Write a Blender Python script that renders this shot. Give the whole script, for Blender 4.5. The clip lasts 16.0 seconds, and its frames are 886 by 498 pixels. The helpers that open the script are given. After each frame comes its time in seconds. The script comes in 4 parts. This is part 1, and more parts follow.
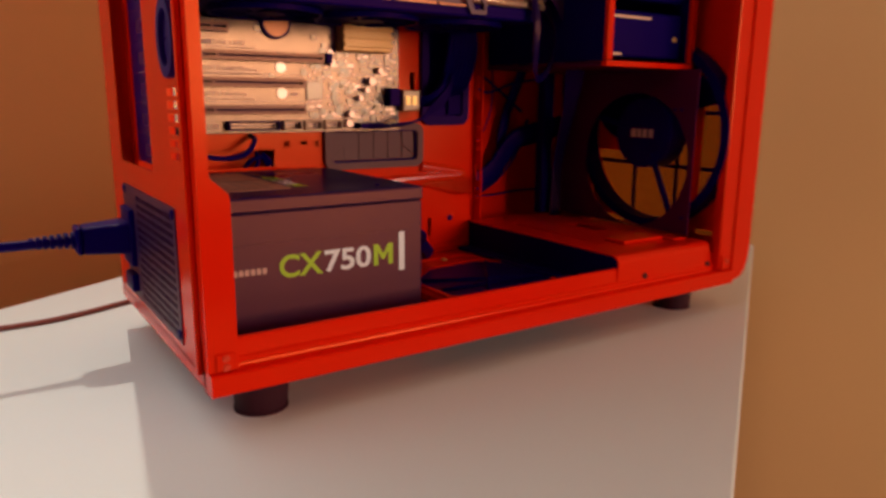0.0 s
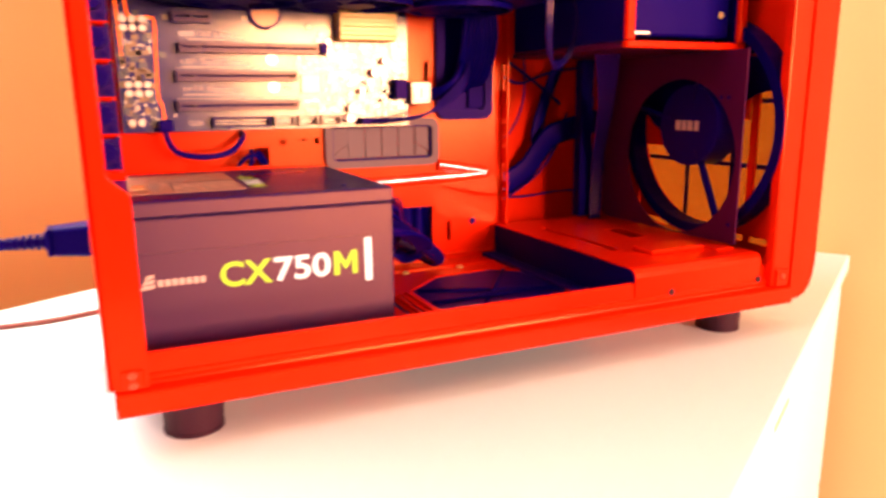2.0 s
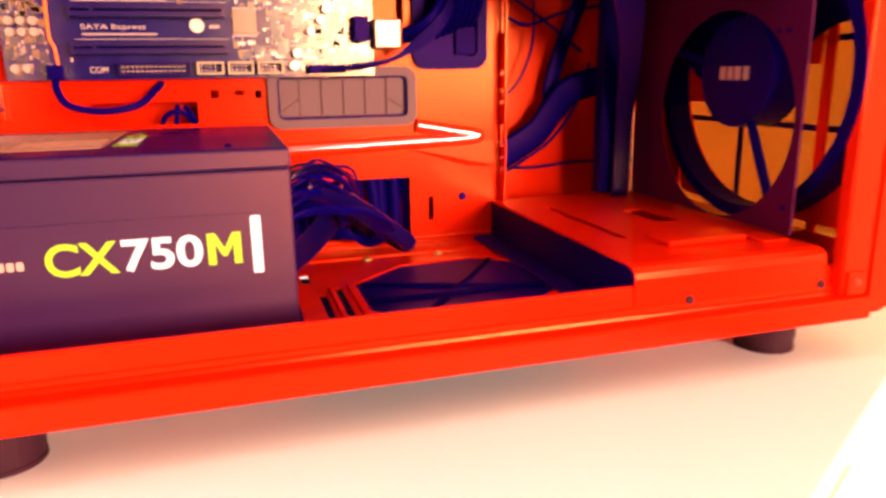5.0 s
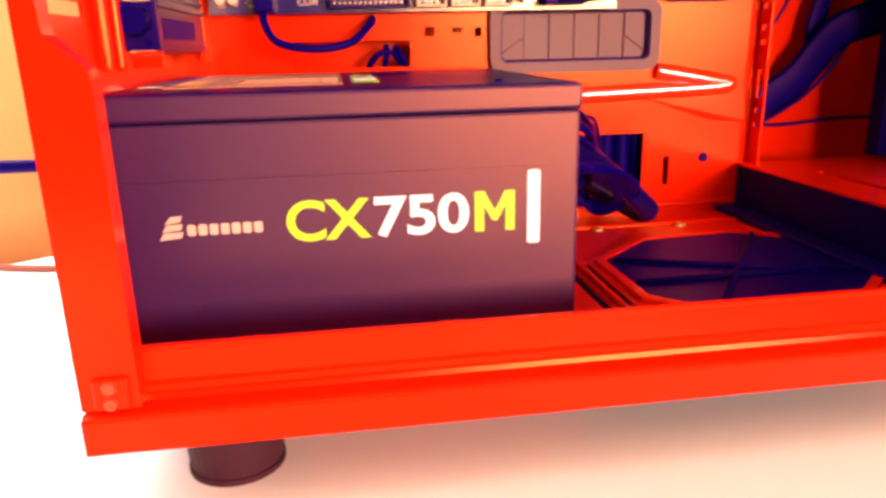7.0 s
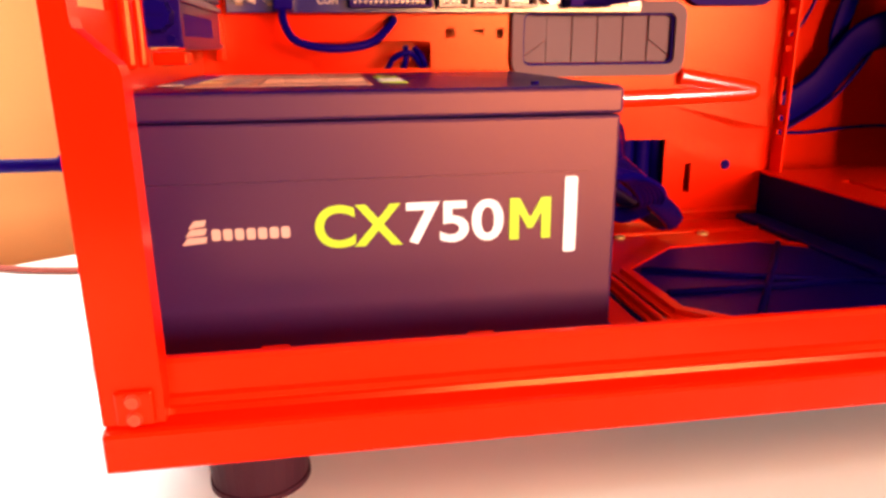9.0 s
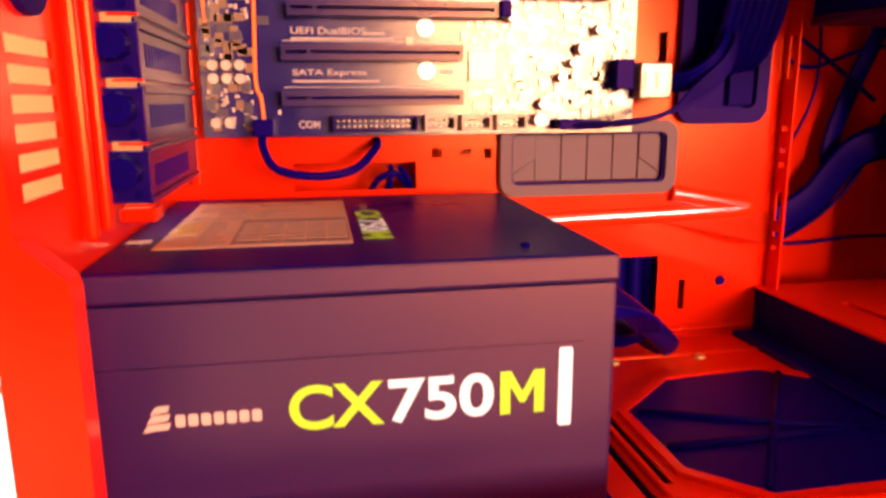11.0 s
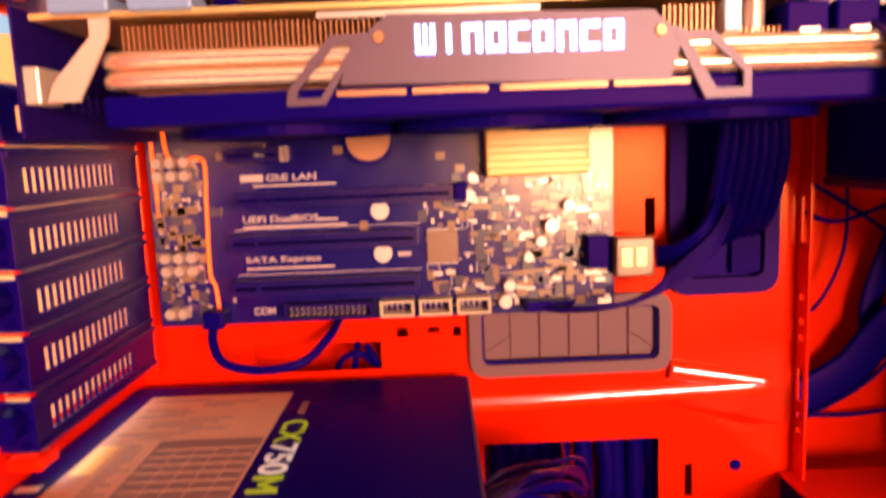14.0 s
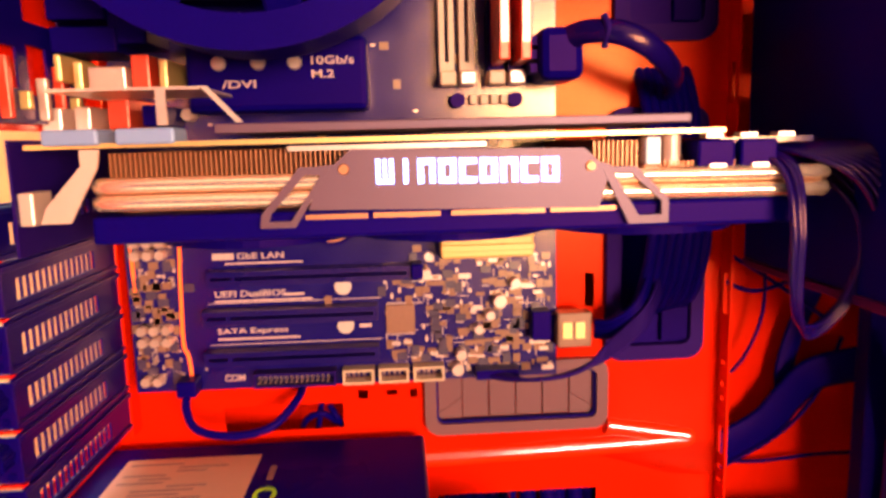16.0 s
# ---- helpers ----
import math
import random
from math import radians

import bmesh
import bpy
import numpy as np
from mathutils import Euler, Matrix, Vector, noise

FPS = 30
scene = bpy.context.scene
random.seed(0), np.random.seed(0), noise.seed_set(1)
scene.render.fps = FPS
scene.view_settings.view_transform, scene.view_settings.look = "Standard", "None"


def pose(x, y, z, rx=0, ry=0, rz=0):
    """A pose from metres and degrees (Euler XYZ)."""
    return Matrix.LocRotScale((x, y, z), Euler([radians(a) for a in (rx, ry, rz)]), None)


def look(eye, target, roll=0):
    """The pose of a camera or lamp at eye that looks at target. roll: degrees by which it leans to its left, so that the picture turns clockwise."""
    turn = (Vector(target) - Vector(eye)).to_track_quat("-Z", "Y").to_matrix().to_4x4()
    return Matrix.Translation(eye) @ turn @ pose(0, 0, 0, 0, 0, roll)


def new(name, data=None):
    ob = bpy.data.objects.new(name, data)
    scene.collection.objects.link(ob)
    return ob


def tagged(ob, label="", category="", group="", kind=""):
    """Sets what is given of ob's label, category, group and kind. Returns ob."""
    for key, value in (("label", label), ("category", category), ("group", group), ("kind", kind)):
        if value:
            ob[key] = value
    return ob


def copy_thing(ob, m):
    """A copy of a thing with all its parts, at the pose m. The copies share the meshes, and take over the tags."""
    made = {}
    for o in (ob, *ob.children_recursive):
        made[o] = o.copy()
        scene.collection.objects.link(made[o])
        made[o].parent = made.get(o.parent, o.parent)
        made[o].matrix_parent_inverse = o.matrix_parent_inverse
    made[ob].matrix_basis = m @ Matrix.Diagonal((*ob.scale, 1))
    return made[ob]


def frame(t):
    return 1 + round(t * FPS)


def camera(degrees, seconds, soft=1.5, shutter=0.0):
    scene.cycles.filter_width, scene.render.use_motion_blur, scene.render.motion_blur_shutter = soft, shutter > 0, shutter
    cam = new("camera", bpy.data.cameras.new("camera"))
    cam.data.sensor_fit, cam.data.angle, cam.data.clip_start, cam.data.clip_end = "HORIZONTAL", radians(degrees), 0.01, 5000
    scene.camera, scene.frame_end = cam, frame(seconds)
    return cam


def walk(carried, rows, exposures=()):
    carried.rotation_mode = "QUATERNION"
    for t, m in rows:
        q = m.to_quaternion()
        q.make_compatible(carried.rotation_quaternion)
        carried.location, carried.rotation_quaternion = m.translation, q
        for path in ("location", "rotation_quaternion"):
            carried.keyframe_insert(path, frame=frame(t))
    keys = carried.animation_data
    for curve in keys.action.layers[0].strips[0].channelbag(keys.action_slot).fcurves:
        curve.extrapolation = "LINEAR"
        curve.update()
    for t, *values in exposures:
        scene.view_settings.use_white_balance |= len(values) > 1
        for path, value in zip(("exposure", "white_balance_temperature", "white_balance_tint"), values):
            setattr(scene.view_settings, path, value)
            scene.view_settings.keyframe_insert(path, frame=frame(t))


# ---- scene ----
cam = camera(64.0, 16.0, soft=3.0, shutter=0.8)
PATH = [
    (0, (-0.092, -0.401, 0.201), (1.006, 1.218, -0.215), 0.5),
    (0.5, (-0.052, -0.401, 0.203), (0.877, 1.321, -0.21), 0.0),
    (1, (-0.022, -0.402, 0.199), (0.761, 1.395, -0.195), -0.6),
    (1.5, (0.007, -0.415, 0.2), (0.748, 1.393, -0.225), 0.1),
    (2, (0.017, -0.398, 0.195), (0.817, 1.387, -0.223), -0.6),
    (2.5, (0.038, -0.383, 0.195), (0.937, 1.346, -0.258), 0.2),
    (3, (0.082, -0.386, 0.194), (0.796, 1.428, -0.253), -0.1),
    (3.2, (0.096, -0.392, 0.197), (0.725, 1.452, -0.254), -0.0),
    (5.3, (0.137, -0.299, 0.172), (0.661, 1.565, -0.327), -1.2),
    (5.5, (0.127, -0.284, 0.171), (0.606, 1.59, -0.34), -1.2),
    (6, (0.108, -0.257, 0.165), (0.483, 1.634, -0.369), -1.1),
    (6.5, (0.09, -0.246, 0.161), (0.402, 1.651, -0.391), -1.1),
    (7, (0.079, -0.238, 0.157), (0.353, 1.662, -0.401), -1.3),
    (7.5, (0.073, -0.23, 0.156), (0.345, 1.67, -0.407), -0.2),
    (8, (0.068, -0.23, 0.156), (0.363, 1.67, -0.397), -0.1),
    (8.2, (0.067, -0.229, 0.155), (0.364, 1.668, -0.404), -0.2),
    (10.3, (0.071, -0.223, 0.176), (0.359, 1.698, -0.298), -1.0),
    (10.5, (0.074, -0.216, 0.184), (0.37, 1.709, -0.27), -0.9),
    (11, (0.072, -0.202, 0.19), (0.406, 1.727, -0.223), -0.3),
    (11.5, (0.07, -0.194, 0.197), (0.414, 1.737, -0.192), -0.9),
    (12, (0.069, -0.193, 0.198), (0.351, 1.756, -0.154), -0.0),
    (12.5, (0.095, -0.183, 0.209), (0.283, 1.779, -0.129), 0.4),
    (13, (0.121, -0.174, 0.222), (0.26, 1.793, -0.113), -0.5),
    (13.5, (0.143, -0.178, 0.229), (0.196, 1.802, -0.049), -1.3),
    (14, (0.152, -0.178, 0.25), (0.159, 1.803, -0.024), -2.3),
    (14.5, (0.145, -0.17, 0.269), (0.256, 1.81, 0.01), -0.7),
    (15, (0.156, -0.17, 0.275), (0.299, 1.807, 0.013), -1.9),
    (15.5, (0.152, -0.178, 0.293), (0.289, 1.798, 0.016), -1.4),
    (16, (0.155, -0.202, 0.295), (0.27, 1.771, -0.008), -1.5),
]
EXPOSURES = [(0.0, -2.32), (0.5, -1.35), (1.0, -0.6), (1.5, -0.12), (2.0, 0.0), (3.0, 0.05), (5.5, 0.1), (8.0, 0.0), (10.5, -0.40), (11.0, -0.14), (11.5, 0.15), (12.0, 0.12), (12.5, 0.03), (13.0, -0.03), (16.0, 0.0)]
walk(cam, [(t, look(eye, target, roll)) for t, eye, target, roll in PATH], EXPOSURES)


# ---- light ----
TABLE = 0.0225                      # height of the chest's top
ROOM = pose(0, 0, 0, 0, 0, 32)      # the room's walls stand askew to the case

world = bpy.data.worlds.new("sky")
scene.world = world
world.use_nodes = True
sky = world.node_tree.nodes.new("ShaderNodeTexSky")
sky.sky_type, sky.sun_disc = "NISHITA", False
sky.sun_elevation, sky.sun_rotation = radians(56), radians(8)
world.node_tree.links.new(sky.outputs[0], world.node_tree.nodes["Background"].inputs[0])
world.node_tree.nodes["Background"].inputs[1].default_value = 0.12

sun = new("sun", bpy.data.lights.new("sun", "SUN"))
sun.data.energy, sun.data.angle, sun.data.color = 5.0, radians(0.6), (1.0, 0.93, 0.82)
sun.matrix_world = look((0.15, 1.0, 1.5), (0, 0, 0.0))

window_light = new("window_light", bpy.data.lights.new("window_light", "AREA"))
window_light.data.shape, window_light.data.size, window_light.data.size_y = "RECTANGLE", 1.14, 0.70
window_light.data.energy, window_light.data.color = 148.0, (1.0, 0.69, 0.54)
window_light.matrix_world = ROOM @ look((-0.34, -2.55, 0.42), (-0.34, 0, 0.32))

sky_light = new("sky_light", bpy.data.lights.new("sky_light", "AREA"))
sky_light.data.shape, sky_light.data.size, sky_light.data.size_y = "RECTANGLE", 1.9, 1.2
sky_light.data.energy, sky_light.data.color = 42.0, (0.92, 0.96, 1.0)
sky_light.matrix_world = ROOM @ look((-0.50, 0.50, 0.98), (-0.50, -1.0, 0.30))


# ---- materials ----
def material(name, color, rough=0.5, metal=0.0, vary=0.12, grain=900.0, bump=0.02, coat=0.0, stain=14.0, spec=0.5, tint=(1, 1, 1), ior=1.45):
    """Paint, plastic or metal with broad stains and fine grain."""
    m = bpy.data.materials.new(name)
    m.use_nodes = True
    nt = m.node_tree
    b = nt.nodes["Principled BSDF"]
    tc = nt.nodes.new("ShaderNodeTexCoord")
    big, fine = nt.nodes.new("ShaderNodeTexNoise"), nt.nodes.new("ShaderNodeTexNoise")
    big.inputs["Scale"].default_value, big.inputs["Detail"].default_value = stain, 5
    fine.inputs["Scale"].default_value, fine.inputs["Detail"].default_value = grain, 2
    nt.links.new(tc.outputs["Object"], big.inputs["Vector"])
    nt.links.new(tc.outputs["Object"], fine.inputs["Vector"])
    add = nt.nodes.new("ShaderNodeMath")
    add.operation, add.inputs[1].default_value = "MULTIPLY_ADD", 0.6
    nt.links.new(big.outputs["Fac"], add.inputs[0])
    scaled = nt.nodes.new("ShaderNodeMath")
    scaled.operation, scaled.inputs[1].default_value = "MULTIPLY", 0.4
    nt.links.new(fine.outputs["Fac"], scaled.inputs[0])
    nt.links.new(scaled.outputs[0], add.inputs[2])
    mix = nt.nodes.new("ShaderNodeMix")
    mix.data_type = "RGBA"
    lo = [c * (1 - vary) for c in color]
    hi = [min(1.0, c * (1 + vary)) for c in color]
    mix.inputs[6].default_value, mix.inputs[7].default_value = (*lo, 1), (*hi, 1)
    nt.links.new(add.outputs[0], mix.inputs[0])
    nt.links.new(mix.outputs[2], b.inputs["Base Color"])
    rr = nt.nodes.new("ShaderNodeMapRange")
    rr.inputs[3].default_value, rr.inputs[4].default_value = max(0.02, rough - 0.08), min(1.0, rough + 0.08)
    nt.links.new(big.outputs["Fac"], rr.inputs[0])
    nt.links.new(rr.outputs[0], b.inputs["Roughness"])
    b.inputs["Metallic"].default_value = metal
    b.inputs["Specular IOR Level"].default_value, b.inputs["Specular Tint"].default_value = spec, (*tint, 1)
    b.inputs["IOR"].default_value = ior
    b.inputs["Coat Weight"].default_value, b.inputs["Coat Roughness"].default_value = coat, 0.15
    if bump:
        bp = nt.nodes.new("ShaderNodeBump")
        bp.inputs["Strength"].default_value, bp.inputs["Distance"].default_value = bump * 5, 0.0004
        nt.links.new(fine.outputs["Fac"], bp.inputs["Height"])
        nt.links.new(bp.outputs[0], b.inputs["Normal"])
    return m


def glowing(name, color, strength):
    m = bpy.data.materials.new(name)
    m.use_nodes = True
    b = m.node_tree.nodes["Principled BSDF"]
    b.inputs["Base Color"].default_value = (*color, 1)
    b.inputs["Emission Color"].default_value, b.inputs["Emission Strength"].default_value = (*color, 1), strength
    return m


PAINT = material("orange_paint", (0.80, 0.0100, 0.0004), 0.22, 0.0, 0.06, 1500, 0.012, spec=0.6, tint=(1.0, 0.30, 0.08))
PAINT_EDGE = material("polished_orange_paint", (0.82, 0.03, 0.002), 0.16, 0.0, 0.05, 1500, 0.004, coat=1.0, spec=1.0)
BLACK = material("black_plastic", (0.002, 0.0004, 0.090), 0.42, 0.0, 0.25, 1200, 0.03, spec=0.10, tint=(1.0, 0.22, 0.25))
RUBBER = material("dark_rubber", (0.010, 0.002, 0.085), 0.6, 0.0, 0.2, 1200, 0.03, spec=0.22, tint=(1.0, 0.30, 0.25))
FOOT = material("brown_black_rubber", (0.036, 0.009, 0.018), 0.55, 0.0, 0.2, 1200, 0.03, spec=0.3, tint=(1.0, 0.5, 0.35))
# The case's orange paint, with the shade round the cage put into the colour.
PLUM = material("orange_in_shade", (0.060, 0.0015, 0.034), 0.45, 0.0, 0.15, 1500, 0.02, spec=0.3, tint=(1.0, 0.3, 0.2))
GREY = material("grey_rubber", (0.165, 0.046, 0.040), 0.55, 0.0, 0.15, 1200, 0.03)
PSU_SKIN = material("powder_coat", (0.002, 0.0004, 0.058), 0.43, 0.0, 0.15, 2600, 0.03, spec=1.0, tint=(1.0, 0.34, 0.10), ior=1.58)
PSU_DARK = material("black_powder_coat", (0.002, 0.0004, 0.085), 0.30, 0.0, 0.2, 2600, 0.03, spec=0.08, tint=(1.0, 0.2, 0.15), ior=1.25)
WHITE_PRINT = material("white_print", (0.85, 0.85, 0.85), 0.5, 0, 0.03)
GREEN_PRINT = material("lime_print", (0.42, 0.62, 0.01), 0.5, 0, 0.05)
PEACH_PRINT = material("pale_print", (0.62, 0.36, 0.28), 0.5, 0, 0.05)
LABEL = material("label_paper", (0.60, 0.25, 0.14), 0.55, 0, 0.08, 400)
LABEL_DARK = material("label_print", (0.22, 0.10, 0.08), 0.55, 0, 0.2, 500)
BOARD = material("circuit_board", (0.004, 0.0006, 0.095), 0.20, 0.0, 0.4, 700, 0.02, 0.0, 60, spec=1.0, tint=(1.0, 0.58, 0.30), ior=1.58)
BOARD_DARK = material("black_slot_plastic", (0.002, 0.0004, 0.080), 0.28, 0, 0.25, spec=0.8, tint=(1.0, 0.46, 0.2))
SOLDER = material("solder", (0.70, 0.42, 0.30), 0.35, 0.6, 0.2, 900)
COVER = material("satin_black_steel", (0.003, 0.0005, 0.085), 0.34, 0.0, 0.2, 1500, 0.02, spec=0.32, tint=(1.0, 0.24, 0.10))
STEEL = material("steel", (0.74, 0.50, 0.37), 0.34, 0.6, 0.1, 900)
FIN = material("fin_metal", (0.50, 0.18, 0.07), 0.38, 0.5, 0.2, 900)
PIPE = material("nickel_pipe", (0.95, 0.60, 0.38), 0.22, 0.75, 0.06, 700)
BRACKET = material("grey_shroud", (0.125, 0.052, 0.066), 0.42, 0.2, 0.08, 1800, 0.02)
BEIGE = material("beige_connector", (0.62, 0.38, 0.21), 0.45, 0, 0.1)
ORANGE_SINK = material("orange_heatsink", (0.88, 0.44, 0.11), 0.38, 0.1, 0.08)
WALL = material("wall_paint", (0.86, 0.50, 0.20), 0.85, 0, 0.04, 300, 0.03, 0.0, 4)
TOP = material("chest_top", (0.80, 0.83, 0.77), 0.55, 0, 0.03, 500, 0.01, 0.0, 6)
LACQUER = material("cool_white_lacquer", (0.80, 0.84, 0.90), 0.35, 0, 0.03, 500, 0.01, 0.0, 6)
BRIGHT = material("bright_steel", (0.78, 0.52, 0.38), 0.32, 0.45, 0.08, 900)
SHEATH = material("glossy_black_sheath", (0.006, 0.001, 0.060), 0.25, 0, 0.2, 1200, 0.03, spec=0.6, tint=(1.0, 0.42, 0.2))
FRONT = material("white_lacquer", (0.82, 0.82, 0.80), 0.4, 0, 0.03, 500, 0.01, 0.0, 6)
# For walls out of view: dark blue tints the shade and keeps bounce low.
DARK_ROOM = material("unseen_wall_blue", (0.03, 0.03, 0.22), 0.9, 0, 0.05, 300, 0.03, 0.0, 4)
OAK = material("floor_boards", (0.045, 0.028, 0.025), 0.6, 0, 0.2, 300, 0.03, 0.0, 5)
GOLD = material("gold_edge", (0.85, 0.50, 0.16), 0.35, 0.6, 0.1)
PALE_BLUE = material("pale_plastic_cap", (0.20, 0.25, 0.38), 0.45, 0, 0.06)
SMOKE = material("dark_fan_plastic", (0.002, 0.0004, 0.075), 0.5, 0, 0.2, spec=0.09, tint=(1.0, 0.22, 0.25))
TAN = material("tan_chip", (0.27, 0.11, 0.06), 0.25, 0, 0.3, 500, spec=1.0, tint=(1.0, 0.76, 0.52), ior=1.6)
MUTED = material("dull_chip", (0.06, 0.03, 0.06), 0.25, 0, 0.3, 500, spec=1.0, tint=(1.0, 0.76, 0.52), ior=1.6)
AMBER = glowing("amber_led", (1.0, 0.09, 0.002), 2.2)
CORD_RED = material("brown_cord", (0.30, 0.07, 0.05), 0.5, 0, 0.15)
LED = glowing("led_white", (0.27, 0.42, 1.0), 6.5)
RED_RAM = material("red_heatspreader", (0.75, 0.06, 0.02), 0.3, 0.4, 0.1)

# ---- builders ----
BASE = {}


def thing(name, at, label, category, group="", kind=""):
    ob = new(name)
    ob.empty_display_size = 0.02
    ob.location = at
    BASE[ob] = Vector(at)
    return tagged(ob, label, category, group, kind)


def part(name, bm, mat, parent=None, label=""):
    """One mesh out of a bmesh in world places, under a thing or a part."""
    me = bpy.data.meshes.new(name)
    bmesh.ops.recalc_face_normals(bm, faces=bm.faces)
    bm.to_mesh(me)
    bm.free()
    me.materials.append(mat)
    ob = new(name, me)
    if parent:
        ob.parent = parent
        if parent in BASE:
            ob.matrix_parent_inverse = Matrix.Translation(-BASE[parent])
    if label:
        ob["label"] = label
    return ob


def box(x0, x1, y0, y1, z0, z1, bevel=0.0, bm=None, m=None, seg=2):
    bm = bm or bmesh.new()
    mat = Matrix.LocRotScale(((x0 + x1) / 2, (y0 + y1) / 2, (z0 + z1) / 2), None, (abs(x1 - x0), abs(y1 - y0), abs(z1 - z0)))
    vs = bmesh.ops.create_cube(bm, size=1, matrix=mat)["verts"]
    if bevel:
        es = {e for v in vs for e in v.link_edges}
        r = bmesh.ops.bevel(bm, geom=list(es), offset=bevel, segments=seg, affect="EDGES", profile=0.5)
        vs = list({v for f in r["faces"] for v in f.verts} | {v for v in vs if v.is_valid})
    if m:
        bmesh.ops.transform(bm, matrix=m, verts=vs)
    return bm


def rod(a, b, r, seg=16, bm=None, r2=None):
    bm = bm or bmesh.new()
    a, b = Vector(a), Vector(b)
    turn = (b - a).to_track_quat("Z", "Y").to_matrix().to_4x4()
    bmesh.ops.create_cone(bm, cap_ends=True, segments=seg, radius1=r, radius2=r if r2 is None else r2, depth=(b - a).length,
                          matrix=Matrix.Translation((a + b) / 2) @ turn)
    return bm


def spline(pts, n=10):
    p = [Vector(q) for q in pts]
    p = [p[0] * 2 - p[1]] + p + [p[-1] * 2 - p[-2]]
    out = []
    for i in range(1, len(p) - 2):
        for k in range(n):
            t = k / n
            out.append(0.5 * (2 * p[i] + (p[i + 1] - p[i - 1]) * t + (2 * p[i - 1] - 5 * p[i] + 4 * p[i + 1] - p[i + 2]) * t * t
                              + (3 * p[i] - p[i - 1] - 3 * p[i + 1] + p[i + 2]) * t ** 3))
    return out + [p[-2]]


def tube(pts, r, seg=8, bm=None, flat=1.0, n=10, side=(0, 1, 0)):
    """A cable along smooth points; flat widens it across side."""
    bm = bm or bmesh.new()
    path, rings = spline(pts, n), []
    for i, p in enumerate(path):
        d = (path[min(i + 1, len(path) - 1)] - path[max(i - 1, 0)]).normalized()
        a = Vector(side) - d * d.dot(Vector(side))
        a = a.normalized() if a.length > 0.05 else d.orthogonal().normalized()
        b = d.cross(a)
        rings.append([bm.verts.new(p + a * r * math.cos(k * math.tau / seg) + b * r * flat * math.sin(k * math.tau / seg)) for k in range(seg)])
    for ra, rb in zip(rings, rings[1:]):
        for k in range(seg):
            bm.faces.new((ra[k], ra[(k + 1) % seg], rb[(k + 1) % seg], rb[k])).smooth = True
    bm.faces.new(rings[0]), bm.faces.new(rings[-1][::-1])
    return bm


def plate(u0, u1, v0, v1, holes, thick, place):
    """A sheet with square holes; place(u, v, w) gives the world place."""
    us = sorted({u0, u1, *[min(max(h[k], u0), u1) for h in holes for k in (0, 1)]})
    vs = sorted({v0, v1, *[min(max(h[k], v0), v1) for h in holes for k in (2, 3)]})
    solid = {}
    for i in range(len(us) - 1):
        for j in range(len(vs) - 1):
            cu, cv = (us[i] + us[i + 1]) / 2, (vs[j] + vs[j + 1]) / 2
            solid[i, j] = not any(h[0] < cu < h[1] and h[2] < cv < h[3] for h in holes)
    bm, made = bmesh.new(), {}

    def vert(i, j, w):
        if (i, j, w) not in made:
            made[i, j, w] = bm.verts.new(place(us[i], vs[j], w * thick))
        return made[i, j, w]

    for (i, j), s in solid.items():
        if not s:
            continue
        for w in (0, 1):
            bm.faces.new([vert(a, b, w) for a, b in ((i, j), (i + 1, j), (i + 1, j + 1), (i, j + 1))])
        for (di, dj), (a, b) in {(-1, 0): ((i, j), (i, j + 1)), (1, 0): ((i + 1, j), (i + 1, j + 1)), (0, -1): ((i, j), (i + 1, j)), (0, 1): ((i, j + 1), (i + 1, j + 1))}.items():
            if not solid.get((i + di, j + dj), False):
                bm.faces.new((vert(*a, 0), vert(*b, 0), vert(*b, 1), vert(*a, 1)))
    return bm


def prism(points, depth, place):
    """A flat outline, given depth; place(u, v, w)."""
    bm = bmesh.new()
    a = [bm.verts.new(place(u, v, 0)) for u, v in points]
    b = [bm.verts.new(place(u, v, depth)) for u, v in points]
    bm.faces.new(a), bm.faces.new(b[::-1])
    for i in range(len(a)):
        k = (i + 1) % len(a)
        bm.faces.new((a[i], a[k], b[k], b[i]))
    return bm


def on_y(y):
    return lambda u, v, w: (u, y + w, v)


def on_x(x):
    return lambda u, v, w: (x + w, u, v)


def on_z(z):
    return lambda u, v, w: (u, v, z + w)


def lettering(name, text, height, m, mat, parent, thick=0.00015, stretch=1.0, bold=0.0):
    cu = bpy.data.curves.new(name, "FONT")
    cu.body, cu.size, cu.extrude, cu.offset = text, height / 0.7, thick, bold
    ob = bpy.data.objects.new(name, cu)
    me = bpy.data.meshes.new_from_object(ob)
    bpy.data.objects.remove(ob)
    me.transform(m @ Matrix.Diagonal((stretch, 1, 1, 1)))
    me.name = name
    me.materials.clear()
    me.materials.append(mat)
    t = new(name, me)
    t.parent = parent
    if parent in BASE:
        t.matrix_parent_inverse = Matrix.Translation(-BASE[parent])
    return t


def facing(x, y, z):
    """Writing on an upright face that looks towards -y."""
    return pose(x, y, z, 90, 0, 0)


def room(ob):
    ob.matrix_world = ROOM
    return ob


